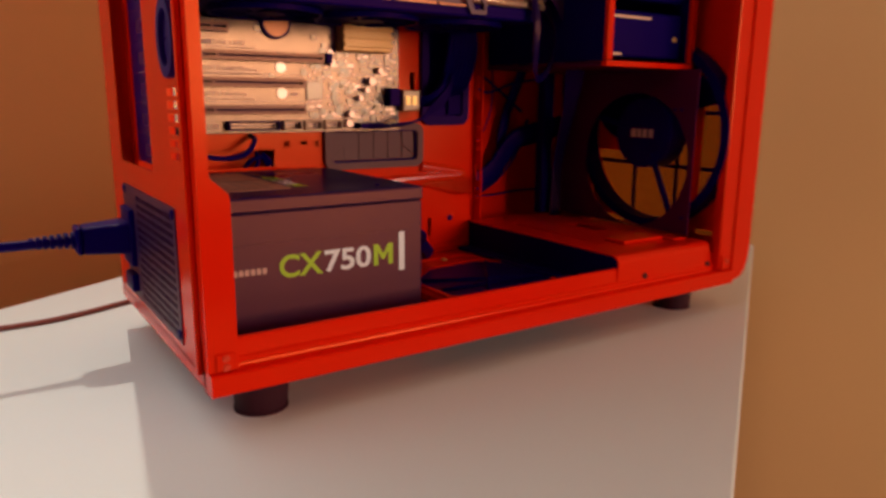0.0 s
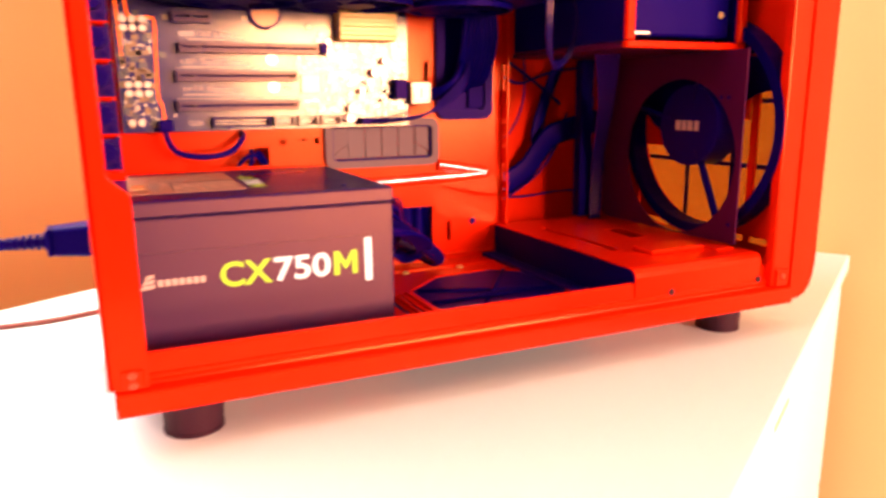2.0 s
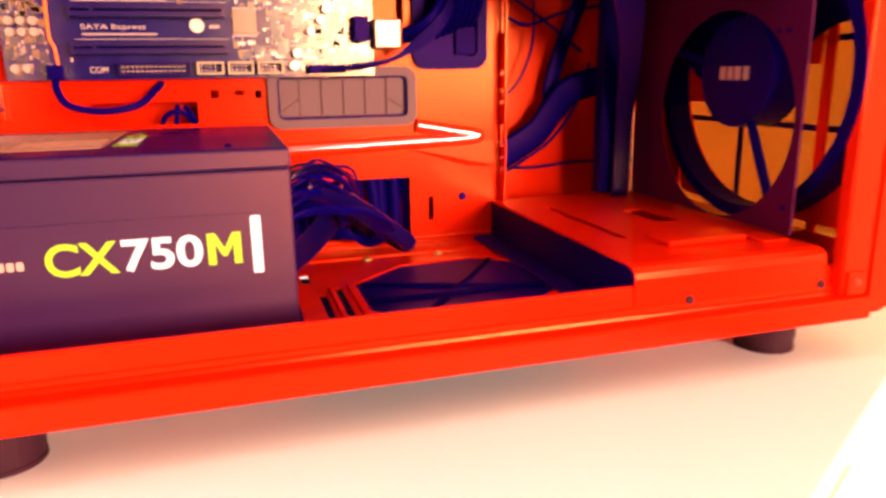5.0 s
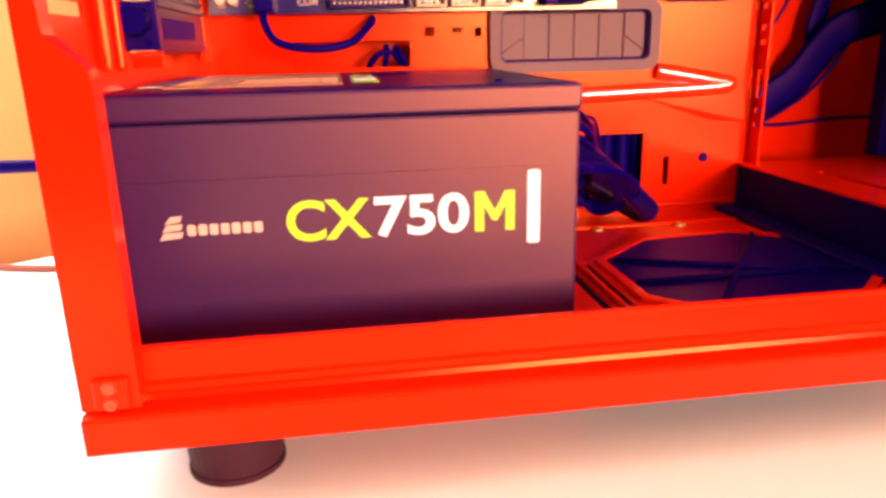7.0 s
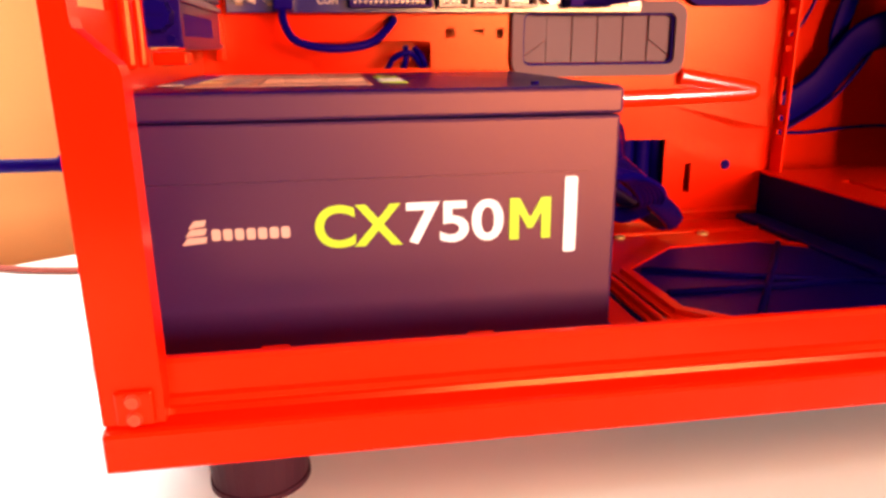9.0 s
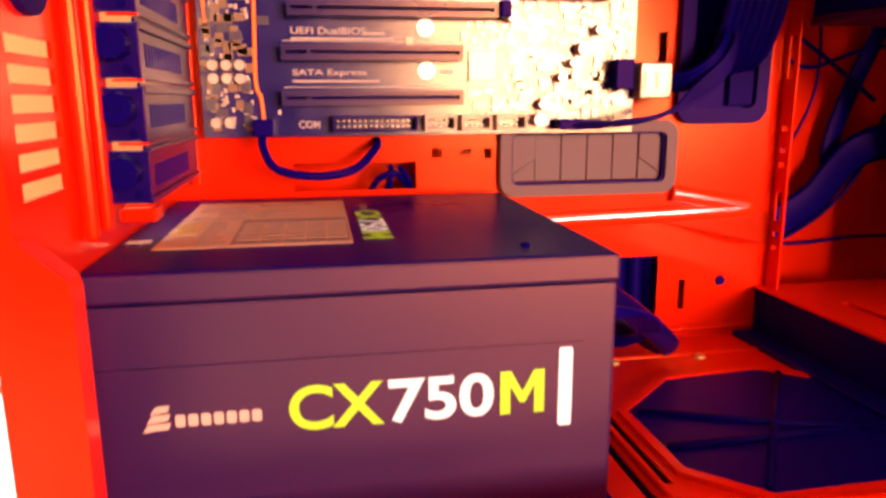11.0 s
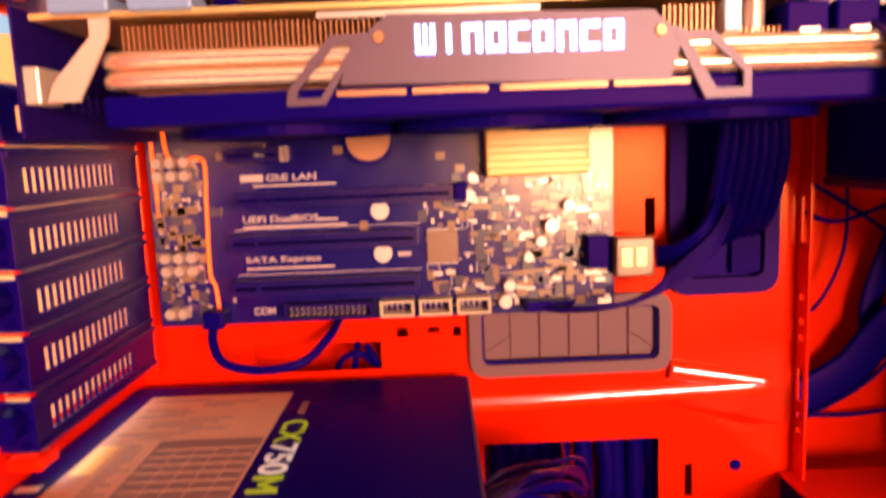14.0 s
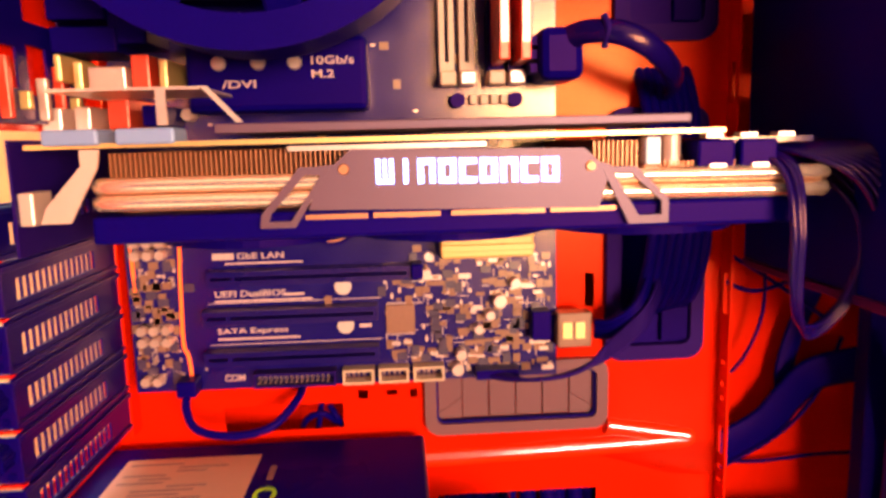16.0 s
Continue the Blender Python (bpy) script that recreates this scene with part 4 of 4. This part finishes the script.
part("led_strip", tube([(0.0500, BY - 0.0008, 0.1770), (0.0490, BY - 0.0008, 0.1900), (0.0470, BY - 0.0008, 0.1960), (0.0475, BY - 0.0008, 0.2180), (0.0480, BY - 0.0008, 0.2330), (0.0485, BY - 0.0008, 0.2400), (0.0473, BY - 0.0008, 0.2495), (0.0353, BY - 0.0008, 0.2490), (0.0316, BY - 0.0008, 0.2530), (0.0305, BY - 0.0008, 0.2660)], 0.0008, 6, n=4), AMBER, board, "amber lit isolation line")
# silkscreen
S = facing(0, BY - 0.0002, 0)
fitted("lettering", "SATA Express", 0.0640, 0.0990, 0.1995, 0.2030, S, PEACH_PRINT, board, 0.012)
fitted("lettering", "UEFI DualBIOS", 0.0640, 0.0990, 0.2190, 0.2222, S, PEACH_PRINT, board, 0.012)
fitted("lettering", "GbE LAN", 0.0760, 0.0990, 0.2380, 0.2412, S, PEACH_PRINT, board, 0.012)
fitted("lettering", "COM", 0.0660, 0.0760, 0.1755, 0.1790, S, PEACH_PRINT, board, 0.012)
part("maker_mark", box(0.0640, 0.0745, BY - 0.0003, BY - 0.0001, 0.2380, 0.2412), PEACH_PRINT, board)
for x0, x1, z, h in ((0.064, 0.105, 0.1970, 0.0010), (0.064, 0.112, 0.2165, 0.0010), (0.098, 0.108, 0.2190, 0.0012), (0.070, 0.108, 0.2355, 0.0009), (0.060, 0.146, 0.1945, 0.0004), (0.060, 0.146, 0.2158, 0.0004), (0.135, 0.141, 0.2010, 0.0018)):
    part("print_line", box(x0, x1, BY - 0.0003, BY - 0.0001, z, z + h), PEACH_PRINT, board)
# the uncounted small parts
rnd = random.Random(11)
small = {"a": bmesh.new(), "b": bmesh.new(), "c": bmesh.new()}
blocked = [(0.056, 0.148, 0.184, 0.2155), (0.06, 0.169, 0.225, 0.2345), (0.146, 0.166, 0.195, 0.214), (0.175, 0.224, 0.235, 0.26), (0.08, 0.18, 0.172, 0.183), (0.062, 0.105, 0.195, 0.245), (0.064, 0.146, 0.308, 0.338)]
count = 0
while count < 360:
    if rnd.random() < 0.35:
        x, z = rnd.uniform(0.0245, 0.0460), rnd.uniform(0.176, 0.252)
    elif rnd.random() < 0.7:
        x, z = rnd.uniform(0.146, 0.233), rnd.uniform(0.174, 0.236)
    else:
        x, z = rnd.uniform(0.05, 0.233), rnd.uniform(0.173, 0.34)
    if any(b[0] < x < b[1] and b[2] < z < b[3] for b in blocked):
        continue
    kind = rnd.choice("aaabbc")
    w, h, d = {"a": (0.0011, 0.0006, 0.0006), "b": (0.0018, 0.0022, 0.0011), "c": (0.0026, 0.0020, 0.0014)}[kind]
    if rnd.random() < 0.5:
        w, h = h, w
    box(x - w, x + w, BY - d, BY - 0.00005, z - h, z + h, 0, small[kind])
    count += 1
for k in range(190):
    x, z = rnd.uniform(0.1500, 0.2330), rnd.uniform(0.1745, 0.2350)
    if any(b[0] < x < b[1] and b[2] < z < b[3] for b in blocked):
        continue
    w, h = rnd.choice(((0.0013, 0.0006), (0.0006, 0.0013), (0.0022, 0.0009), (0.0009, 0.0009), (0.0030, 0.0012)))
    d = rnd.uniform(0.0006, 0.0016)
    box(x - w, x + w, BY - d, BY - 0.00005, z - h, z + h, 0, small[rnd.choice("abb")])
for key, mat in (("a", SOLDER), ("b", TAN), ("c", MUTED)):
    tagged(part("surface_part", small[key], mat, board), kind="stuff")
lines = bmesh.new()
for k in range(110):
    x, z = rnd.uniform(0.148, 0.230), rnd.uniform(0.174, 0.234)
    w = rnd.uniform(0.002, 0.007)
    if rnd.random() < 0.5:
        box(x, x + w, BY - 0.0002, BY - 0.00004, z, z + 0.0004, 0, lines)
    else:
        box(x, x + 0.0004, BY - 0.0002, BY - 0.00004, z, z + w, 0, lines)
tagged(part("silkscreen", lines, PEACH_PRINT, board), kind="stuff")
# upper half: heat sinks, memory, power plug
sink = part("port_cover", box(0.0640, 0.1450, 0.128, BY - 0.0002, 0.3085, 0.3420, 0.003), BLACK, board, "black port cover with pale print")
SF = facing(0, 0.1278, 0)
fitted("lettering", "10Gb/s", 0.1200, 0.1390, 0.3290, 0.3325, SF, PEACH_PRINT, sink, 0.012)
fitted("lettering", "M.2", 0.1200, 0.1300, 0.3230, 0.3265, SF, PEACH_PRINT, sink, 0.012)
fitted("lettering", "/DVI", 0.0800, 0.0950, 0.3190, 0.3225, SF, PEACH_PRINT, sink, 0.012)
for x in (0.0790, 0.0965, 0.1125):
    screw(sink, x, 0.1280, 0.3300, 0.0034)
for i, x in enumerate((0.1785, 0.1880, 0.2015, 0.2110)):
    ms = part("memory_slot", plate(x, x + 0.0070, 0.3260, 0.4600, [(x + 0.0025, x + 0.0045, 0.330, 0.456)], 0.0085, on_y(BY - 0.0087)), BEIGE if i < 2 else BLACK, board)
    part("slot_clip", box(x - 0.0004, x + 0.0074, BY - 0.0150, BY - 0.0003, 0.3190, 0.3257, 0.001), STEEL if i % 2 else BEIGE, ms)
    if i > 1:
        stick = part("memory_stick", box(x + 0.0012, x + 0.0060, 0.1120, BY - 0.0089, 0.3275, 0.4580, 0.0008), RED_RAM, board, "red memory module")
        part("spreader_inlay", box(x + 0.0020, x + 0.0052, 0.1110, 0.1119, 0.3350, 0.4500), SOLDER, stick)
for x in (0.1870, 0.2150):
    part("coil", rod((x, BY - 0.0060, 0.3125), (x, BY - 0.0001, 0.3125), 0.0036, 16), RUBBER, board)
for k in range(4):
    part("choke", box(0.1930 + 0.0050 * k, 0.1965 + 0.0050 * k, BY - 0.0045, BY - 0.0001, 0.3105, 0.3150, 0.0006), BEIGE, board)
plug = part("power_plug", box(0.2220, 0.2420, 0.1180, BY - 0.0002, 0.3190, 0.3425, 0.004), BLACK, board, "wide black power plug")
for k in range(3):
    part("lug", box(0.2185, 0.2222, 0.124, 0.136, 0.3230 + 0.006 * k, 0.3270 + 0.006 * k), BLACK, plug)
lead = thing("board_power_cable", (0.245, 0.118, 0.342), "thick black sleeved cable from the board's power plug", "cable")
part("sleeve", tube([(0.234, 0.122, 0.3370), (0.243, 0.113, 0.3390), (0.256, 0.105, 0.3365), (0.271, 0.108, 0.3290), (0.288, 0.130, 0.3180), (0.296, 0.172, 0.310)], 0.0028, 14, flat=1.9), SHEATH, lead)
part("tie", tube([(0.2475, 0.1080, 0.3450), (0.2490, 0.1060, 0.3385), (0.2480, 0.1090, 0.3315)], 0.0016, 8), RUBBER, lead)
# rear ports, seen from inside
shield = part("port_shield", plate(0.036, 0.148, 0.3045, 0.470, [(0.052, 0.066, 0.318, 0.330), (0.076, 0.092, 0.318, 0.334), (0.100, 0.116, 0.316, 0.336), (0.124, 0.138, 0.318, 0.332), (0.060, 0.074, 0.345, 0.360), (0.100, 0.130, 0.345, 0.362)], 0.0010, on_x(0.0095)), COVER, board, "dark metal port shield")
for k in range(7):
    y = 0.046 + 0.0145 * k
    part("spring_finger", box(0.0108, 0.0150, y, y + 0.0035, 0.3060 + 0.004 * (k % 2), 0.3170 + 0.006 * (k % 3), 0.0005), (GOLD, SOLDER, RED_RAM)[k % 3], shield)
for x0, x1, y0, z0, z1, mat in ((0.0285, 0.0440, 0.112, 0.3180, 0.3280, SOLDER), (0.0125, 0.0400, 0.116, 0.3345, 0.3450, SMOKE), (0.0120, 0.0360, 0.116, 0.3480, 0.3620, SMOKE), (0.0457, 0.0534, 0.114, 0.3180, 0.3330, RED_RAM), (0.0360, 0.0520, 0.118, 0.3380, 0.3560, BLACK), (0.0571, 0.0607, 0.114, 0.3180, 0.3310, GOLD), (0.0075, 0.0161, 0.112, 0.3019, 0.3114, BRIGHT), (0.0213, 0.0280, 0.112, 0.3020, 0.3116, BRIGHT), (0.0150, 0.0179, 0.112, 0.3221, 0.3335, GOLD), (0.0221, 0.0258, 0.113, 0.3185, 0.3305, GOLD), (0.0480, 0.0560, 0.116, 0.3030, 0.3120, BLACK), (0.0340, 0.0430, 0.115, 0.3020, 0.3150, RED_RAM)):
    part("port_shell", box(x0, x1, y0, BY - 0.0002, z0, z1, 0.0008), mat, board, "metal port shell")
for x, z in ((0.046, 0.309), (0.052, 0.3065), (0.060, 0.3085)):
    capacitor(x, z, 0.0028, 0.010, board)

cooler = thing("processor_cooler", (0.105, 0.10, 0.345), "large round black processor cooler fan", "cooler")
part("fan_ring", ring(arc(0.105, 0.4100, 0.0830, 64), arc(0.105, 0.4100, 0.0700, 64), 0.030, on_y(0.062)), BLACK, cooler)
part("fan_hub", rod((0.105, 0.064, 0.408), (0.105, 0.090, 0.408), 0.020, 32), BLACK, cooler)
for k in range(9):
    a = math.tau * k / 9
    part("blade", box(0.019, 0.0690, -0.008, 0.008, -0.0008, 0.0008, 0, None, pose(0.105, 0.077, 0.408) @ Matrix.Rotation(a, 4, "Y") @ Matrix.Rotation(0.7, 4, "X")), SMOKE, cooler)
part("fin_block", box(0.045, 0.160, 0.0935, 0.126, 0.3560, 0.4600, 0.004), SMOKE, cooler)
part("mount", box(0.080, 0.130, 0.1262, BY - 0.0002, 0.3800, 0.4300), STEEL, cooler)
part("lead", tube([(0.120, 0.090, 0.350), (0.118, 0.115, 0.345), (0.108, 0.126, 0.3435), (0.090, 0.122, 0.349)], 0.0022, 8), BLACK, cooler)

for seat, dx, dy, dz in ((board, -0.0028, 0, 0.0013), (cooler, -0.0028, 0, 0.0013), (lead, -0.0028, 0, 0.0013), (g1, -0.0012, 0, 0.0022), (g2, -0.003, 0, 0.003), (cage, 0.004, 0, 0.003)):
    seat.location += Vector((dx, dy, dz))

# ---- leads on the board ----
wires("audio_cable", "black audio lead looping under the board", [[(0.0465, 0.143, 0.1765), (0.0470, 0.136, 0.1680), (0.0530, 0.132, 0.1590), (0.0700, 0.131, 0.1555), (0.0880, 0.134, 0.1580), (0.0990, 0.144, 0.1670), (0.1010, 0.158, 0.1700), (0.1000, 0.168, 0.1680)]], 0.0020, BLACK, 10)
part("plug", box(0.0425, 0.0520, 0.137, 0.1490, 0.1735, 0.1815, 0.001), BLACK, bpy.data.objects["audio_cable"])
fp = []
for k in range(6):
    b = 0.0018 * k
    fp.append([(0.1920 + b, 0.144, 0.1775), (0.2060 + b, 0.134 - b, 0.1765 + b * 0.3), (0.2300 + b, 0.128 - b * 0.5, 0.1795 + b * 0.4), (0.2560, 0.128 + b * 0.4, 0.1890 + b * 0.6), (0.2760, 0.134, 0.2040 + b), (0.2880, 0.148, 0.2240 + b), (0.2930, 0.163, 0.2400)])
wires("front_panel_leads", "thin dark front panel leads running into a grommet", fp, 0.0011, RUBBER)
part("plug", box(0.1900, 0.2120, 0.139, 0.1495, 0.1750, 0.1800, 0.0006), BLACK, bpy.data.objects["front_panel_leads"])
usb = []
for k in range(4):
    b = 0.0024 * k
    usb.append([(0.2520, 0.145, 0.1940 + b), (0.2600, 0.138, 0.1965 + b), (0.2720, 0.136, 0.2080 + b), (0.2840, 0.148, 0.2320 + b), (0.2890, 0.164, 0.2520)])
wires("data_leads", "dark data leads bending into a grommet", usb, 0.0016, BLACK)
trunk = []
for k in range(7):
    b = 0.0045 * k
    trunk.append([(0.2740 + b, 0.164, 0.196 + b * 0.3), (0.2760 + b, 0.146, 0.215), (0.2780 + b, 0.136, 0.245), (0.2800 + b * 0.8, 0.138, 0.275), (0.2780 + b * 0.9, 0.150, 0.31), (0.2780 + b * 0.9, 0.164, 0.330)])
wires("grommet_cables", "thick run of black cables filling the tall grommet", trunk, 0.0029, BLACK, 8)
wires("loose_leads", "dark leads seen through a cutout in the tray", [[(0.098, 0.168, 0.144), (0.102, 0.162, 0.1505), (0.110, 0.161, 0.1530), (0.117, 0.166, 0.146)], [(0.106, 0.168, 0.142), (0.108, 0.163, 0.1500), (0.1085, 0.168, 0.156)], [(0.113, 0.166, 0.1555), (0.117, 0.163, 0.1500), (0.119, 0.168, 0.1430)]], 0.0017, BLACK)

# ---- graphics card ----
GY = 0.052
gpu = thing("graphics_card", (0.165, 0.1, 0.258), "large graphics card with metal fins and a lit grey front bracket", "graphics card")
part("backplate", box(0.0900, 0.2600, GY + 0.0005, 0.148, 0.2965, 0.2998, 0.0005), BRACKET, gpu)
part("circuit_board", box(0.0260, 0.2720, GY - 0.0015, 0.148, 0.2925, 0.2942), GOLD, gpu, "board with a bare gold edge")
part("circuit_board_end", box(0.2724, 0.3080, GY + 0.004, 0.148, 0.2885, 0.2905), BOARD, gpu)
for x0, x1 in ((0.0330, 0.0520), (0.0575, 0.0775)):
    part("connector_cap", box(x0, x1, GY - 0.004, GY + 0.012, 0.2935, 0.2990, 0.001), PALE_BLUE, gpu, "pale plastic connector cap")
part("plate_edge", box(0.115, 0.185, GY - 0.0005, GY + 0.004, 0.2898, 0.2915), STEEL, gpu)
fin = box(0, 0.0005, GY + 0.004, 0.146, 0.2700, 0.2905)
first = part("fin", fin, FIN, gpu)
for x0, x1 in ((0.0520, 0.1400), (0.2250, 0.2440), (0.2445, 0.2960)):
    n = int((x1 - x0) / 0.00175)
    for k in range(n):
        f = first if (x0 == 0.0520 and k == 0) else new("fin", first.data)
        f.parent = gpu
        f.matrix_parent_inverse = Matrix.Translation(-BASE[gpu])
        f.location = (x0 + 0.00175 * k, 0, -0.008 if x0 > 0.2444 else 0)
part("fin_core", box(0.0525, 0.2950, GY + 0.012, 0.146, 0.2690, 0.2800), FIN, gpu)
for z in (0.2792, 0.2732):
    part("heat_pipe", tube([(0.0500, GY + 0.006, z), (0.0525, GY + 0.0012, z), (0.10, GY + 0.0012, z), (0.20, GY + 0.0018, z - 0.001), (0.305, GY + 0.0022, z - 0.002), (0.309, GY + 0.012, z - 0.002)], 0.0029, 14, n=5), PIPE, gpu)
shroud = part("fan_shroud", box(0.0450, 0.3050, GY + 0.001, 0.150, 0.2585, 0.2685, 0.0015), BLACK, gpu)
for x in (0.095, 0.175, 0.255):
    fr = part("fan_ring", ring(arc(x, 0.101, 0.040, 40), arc(x, 0.101, 0.0375, 40), 0.004, on_z(0.2545)), SMOKE, shroud)
    part("fan_hub", rod((x, 0.101, 0.2550), (x, 0.101, 0.2584), 0.014, 24), SMOKE, shroud)
    for k in range(9):
        part("fan_blade", box(0.013, 0.037, -0.006, 0.006, -0.0004, 0.0004, 0, None, pose(x, 0.101, 0.2567) @ Matrix.Rotation(math.tau * k / 9, 4, "Z") @ Matrix.Rotation(0.25, 4, "X")), SMOKE, shroud)
for x0, x1 in ((0.120, 0.142), (0.144, 0.168), (0.172, 0.206), (0.208, 0.232)):
    part("shroud_edge", box(x0, x1, GY - 0.001, GY + 0.001, 0.2655, 0.2672), FIN, gpu)
main = [(0.1270, 0.2845), (0.1310, 0.2848), (0.1370, 0.2900), (0.2200, 0.2882), (0.2255, 0.2832), (0.2300, 0.2820), (0.2255, 0.2668), (0.1215, 0.2690)]
bracket = part("front_bracket", prism(main, 0.0016, on_y(GY - 0.0022)), BRACKET, gpu, "grey angular bracket with lit lettering shapes")
part("bracket_arm", ring([(0.1042, 0.2630), (0.1165, 0.2630), (0.1300, 0.2842), (0.1190, 0.2842), (0.1050, 0.2680)], [(0.1075, 0.2652), (0.1152, 0.2652), (0.1262, 0.2812), (0.1205, 0.2812), (0.1082, 0.2678)], 0.0016, on_y(GY - 0.0024)), BRACKET, bracket)
part("bracket_arm", ring([(0.2365, 0.2605), (0.2510, 0.2605), (0.2510, 0.2695), (0.2390, 0.2812), (0.2262, 0.2815)], [(0.2400, 0.2635), (0.2485, 0.2635), (0.2485, 0.2685), (0.2372, 0.2788), (0.2308, 0.2790)], 0.0016, on_y(GY - 0.0024)), BRACKET, bracket)
for x, z in ((0.1342, 0.2830), (0.2222, 0.2818)):
    screw(bracket, x, GY - 0.0022, z, 0.0020, FIN)
# lit mark: nine blocky plain shapes
LZ0, LZ1 = 0.2775, 0.2862
lw = (0.2112 - 0.1450) / 9
# strokes of each shape: left, right, top, bottom, middle upright
MARKS = ("lrbm", "m", "lrt", "lrtb", "ltb", "lrtb", "lrt", "ltb", "lrtb")
for k, strokes in enumerate(MARKS):
    x0, x1 = 0.1450 + lw * k + 0.0006, 0.1450 + lw * (k + 1) - 0.0006
    z0, z1, t = LZ0 - 0.0001 * k, LZ1 - 0.0001 * k, 0.0015 if "m" in strokes and k == 0 else 0.0020
    shape = bmesh.new()
    xm = (x0 + x1) / 2
    spans = {"l": (x0, x0 + t, z0, z1), "r": (x1 - t, x1, z0, z1), "t": (x0, x1, z1 - t, z1), "b": (x0, x1, z0, z0 + t), "m": (xm - t * 0.4, xm + t * 0.4, z0, z1)}
    for n, q in enumerate(strokes):
        a0, a1, b0, b1 = spans[q]
        box(a0, a1, GY - 0.0026 - 0.00002 * n, GY - 0.0021, b0, b1, 0, shape)
    part("lit_mark", shape, LED, bracket)
# mounting bracket and parts at the card's ends
part("slot_bracket", plate(GY - 0.006, 0.150, 0.2560, 0.2960, [(0.070 + 0.006 * k, 0.073 + 0.006 * k, 0.266, 0.272) for k in range(10)], 0.0010, on_x(0.0225)), RUBBER, gpu)
part("bracket_stay", prism([(0.0450, 0.2920), (0.0515, 0.2920), (0.0505, 0.2860), (0.0400, 0.2670), (0.0300, 0.2670), (0.0320, 0.2725), (0.0450, 0.2865)], 0.0012, on_y(GY - 0.003)), BRIGHT, gpu, "bright diagonal steel stay")
part("slot_foot", box(0.0235, 0.0285, GY - 0.004, GY + 0.010, 0.2665, 0.2780, 0.0006), BRIGHT, gpu)
part("choke", box(0.2440, 0.2495, GY + 0.002, GY + 0.010, 0.2815, 0.2915, 0.0008), WHITE_PRINT, gpu)
part("capacitor", rod((0.2555, GY + 0.008, 0.2810), (0.2555, GY + 0.008, 0.2920), 0.0034, 18), SOLDER, gpu)
for x in (0.2630, 0.2790):
    pl = part("power_socket", box(x, x + 0.0140, GY + 0.001, GY + 0.016, 0.2785, 0.2900, 0.001), BLACK, gpu)
    part("socket_key", box(x + 0.004, x + 0.010, GY - 0.0005, GY + 0.0009, 0.2795, 0.2812), SOLDER, pl)
for x in (0.2660, 0.2790, 0.2930):
    part("pad", box(x, x + 0.006, GY + 0.001, GY + 0.007, 0.2906, 0.2922), SOLDER, gpu)
part("top_shield", box(0.0300, 0.0840, 0.060, 0.110, 0.3125, 0.3135), STEEL, gpu)
part("top_shield_leg", box(0.0690, 0.0725, 0.058, 0.0592, 0.3000, 0.3124), STEEL, gpu)
part("top_shield_leg", prism([(0.0840, 0.3135), (0.0865, 0.3135), (0.0985, 0.3005), (0.0960, 0.3005)], 0.0012, on_y(0.0602)), STEEL, gpu)
gpu.location += Vector((0.0012, 0, 0.0028))
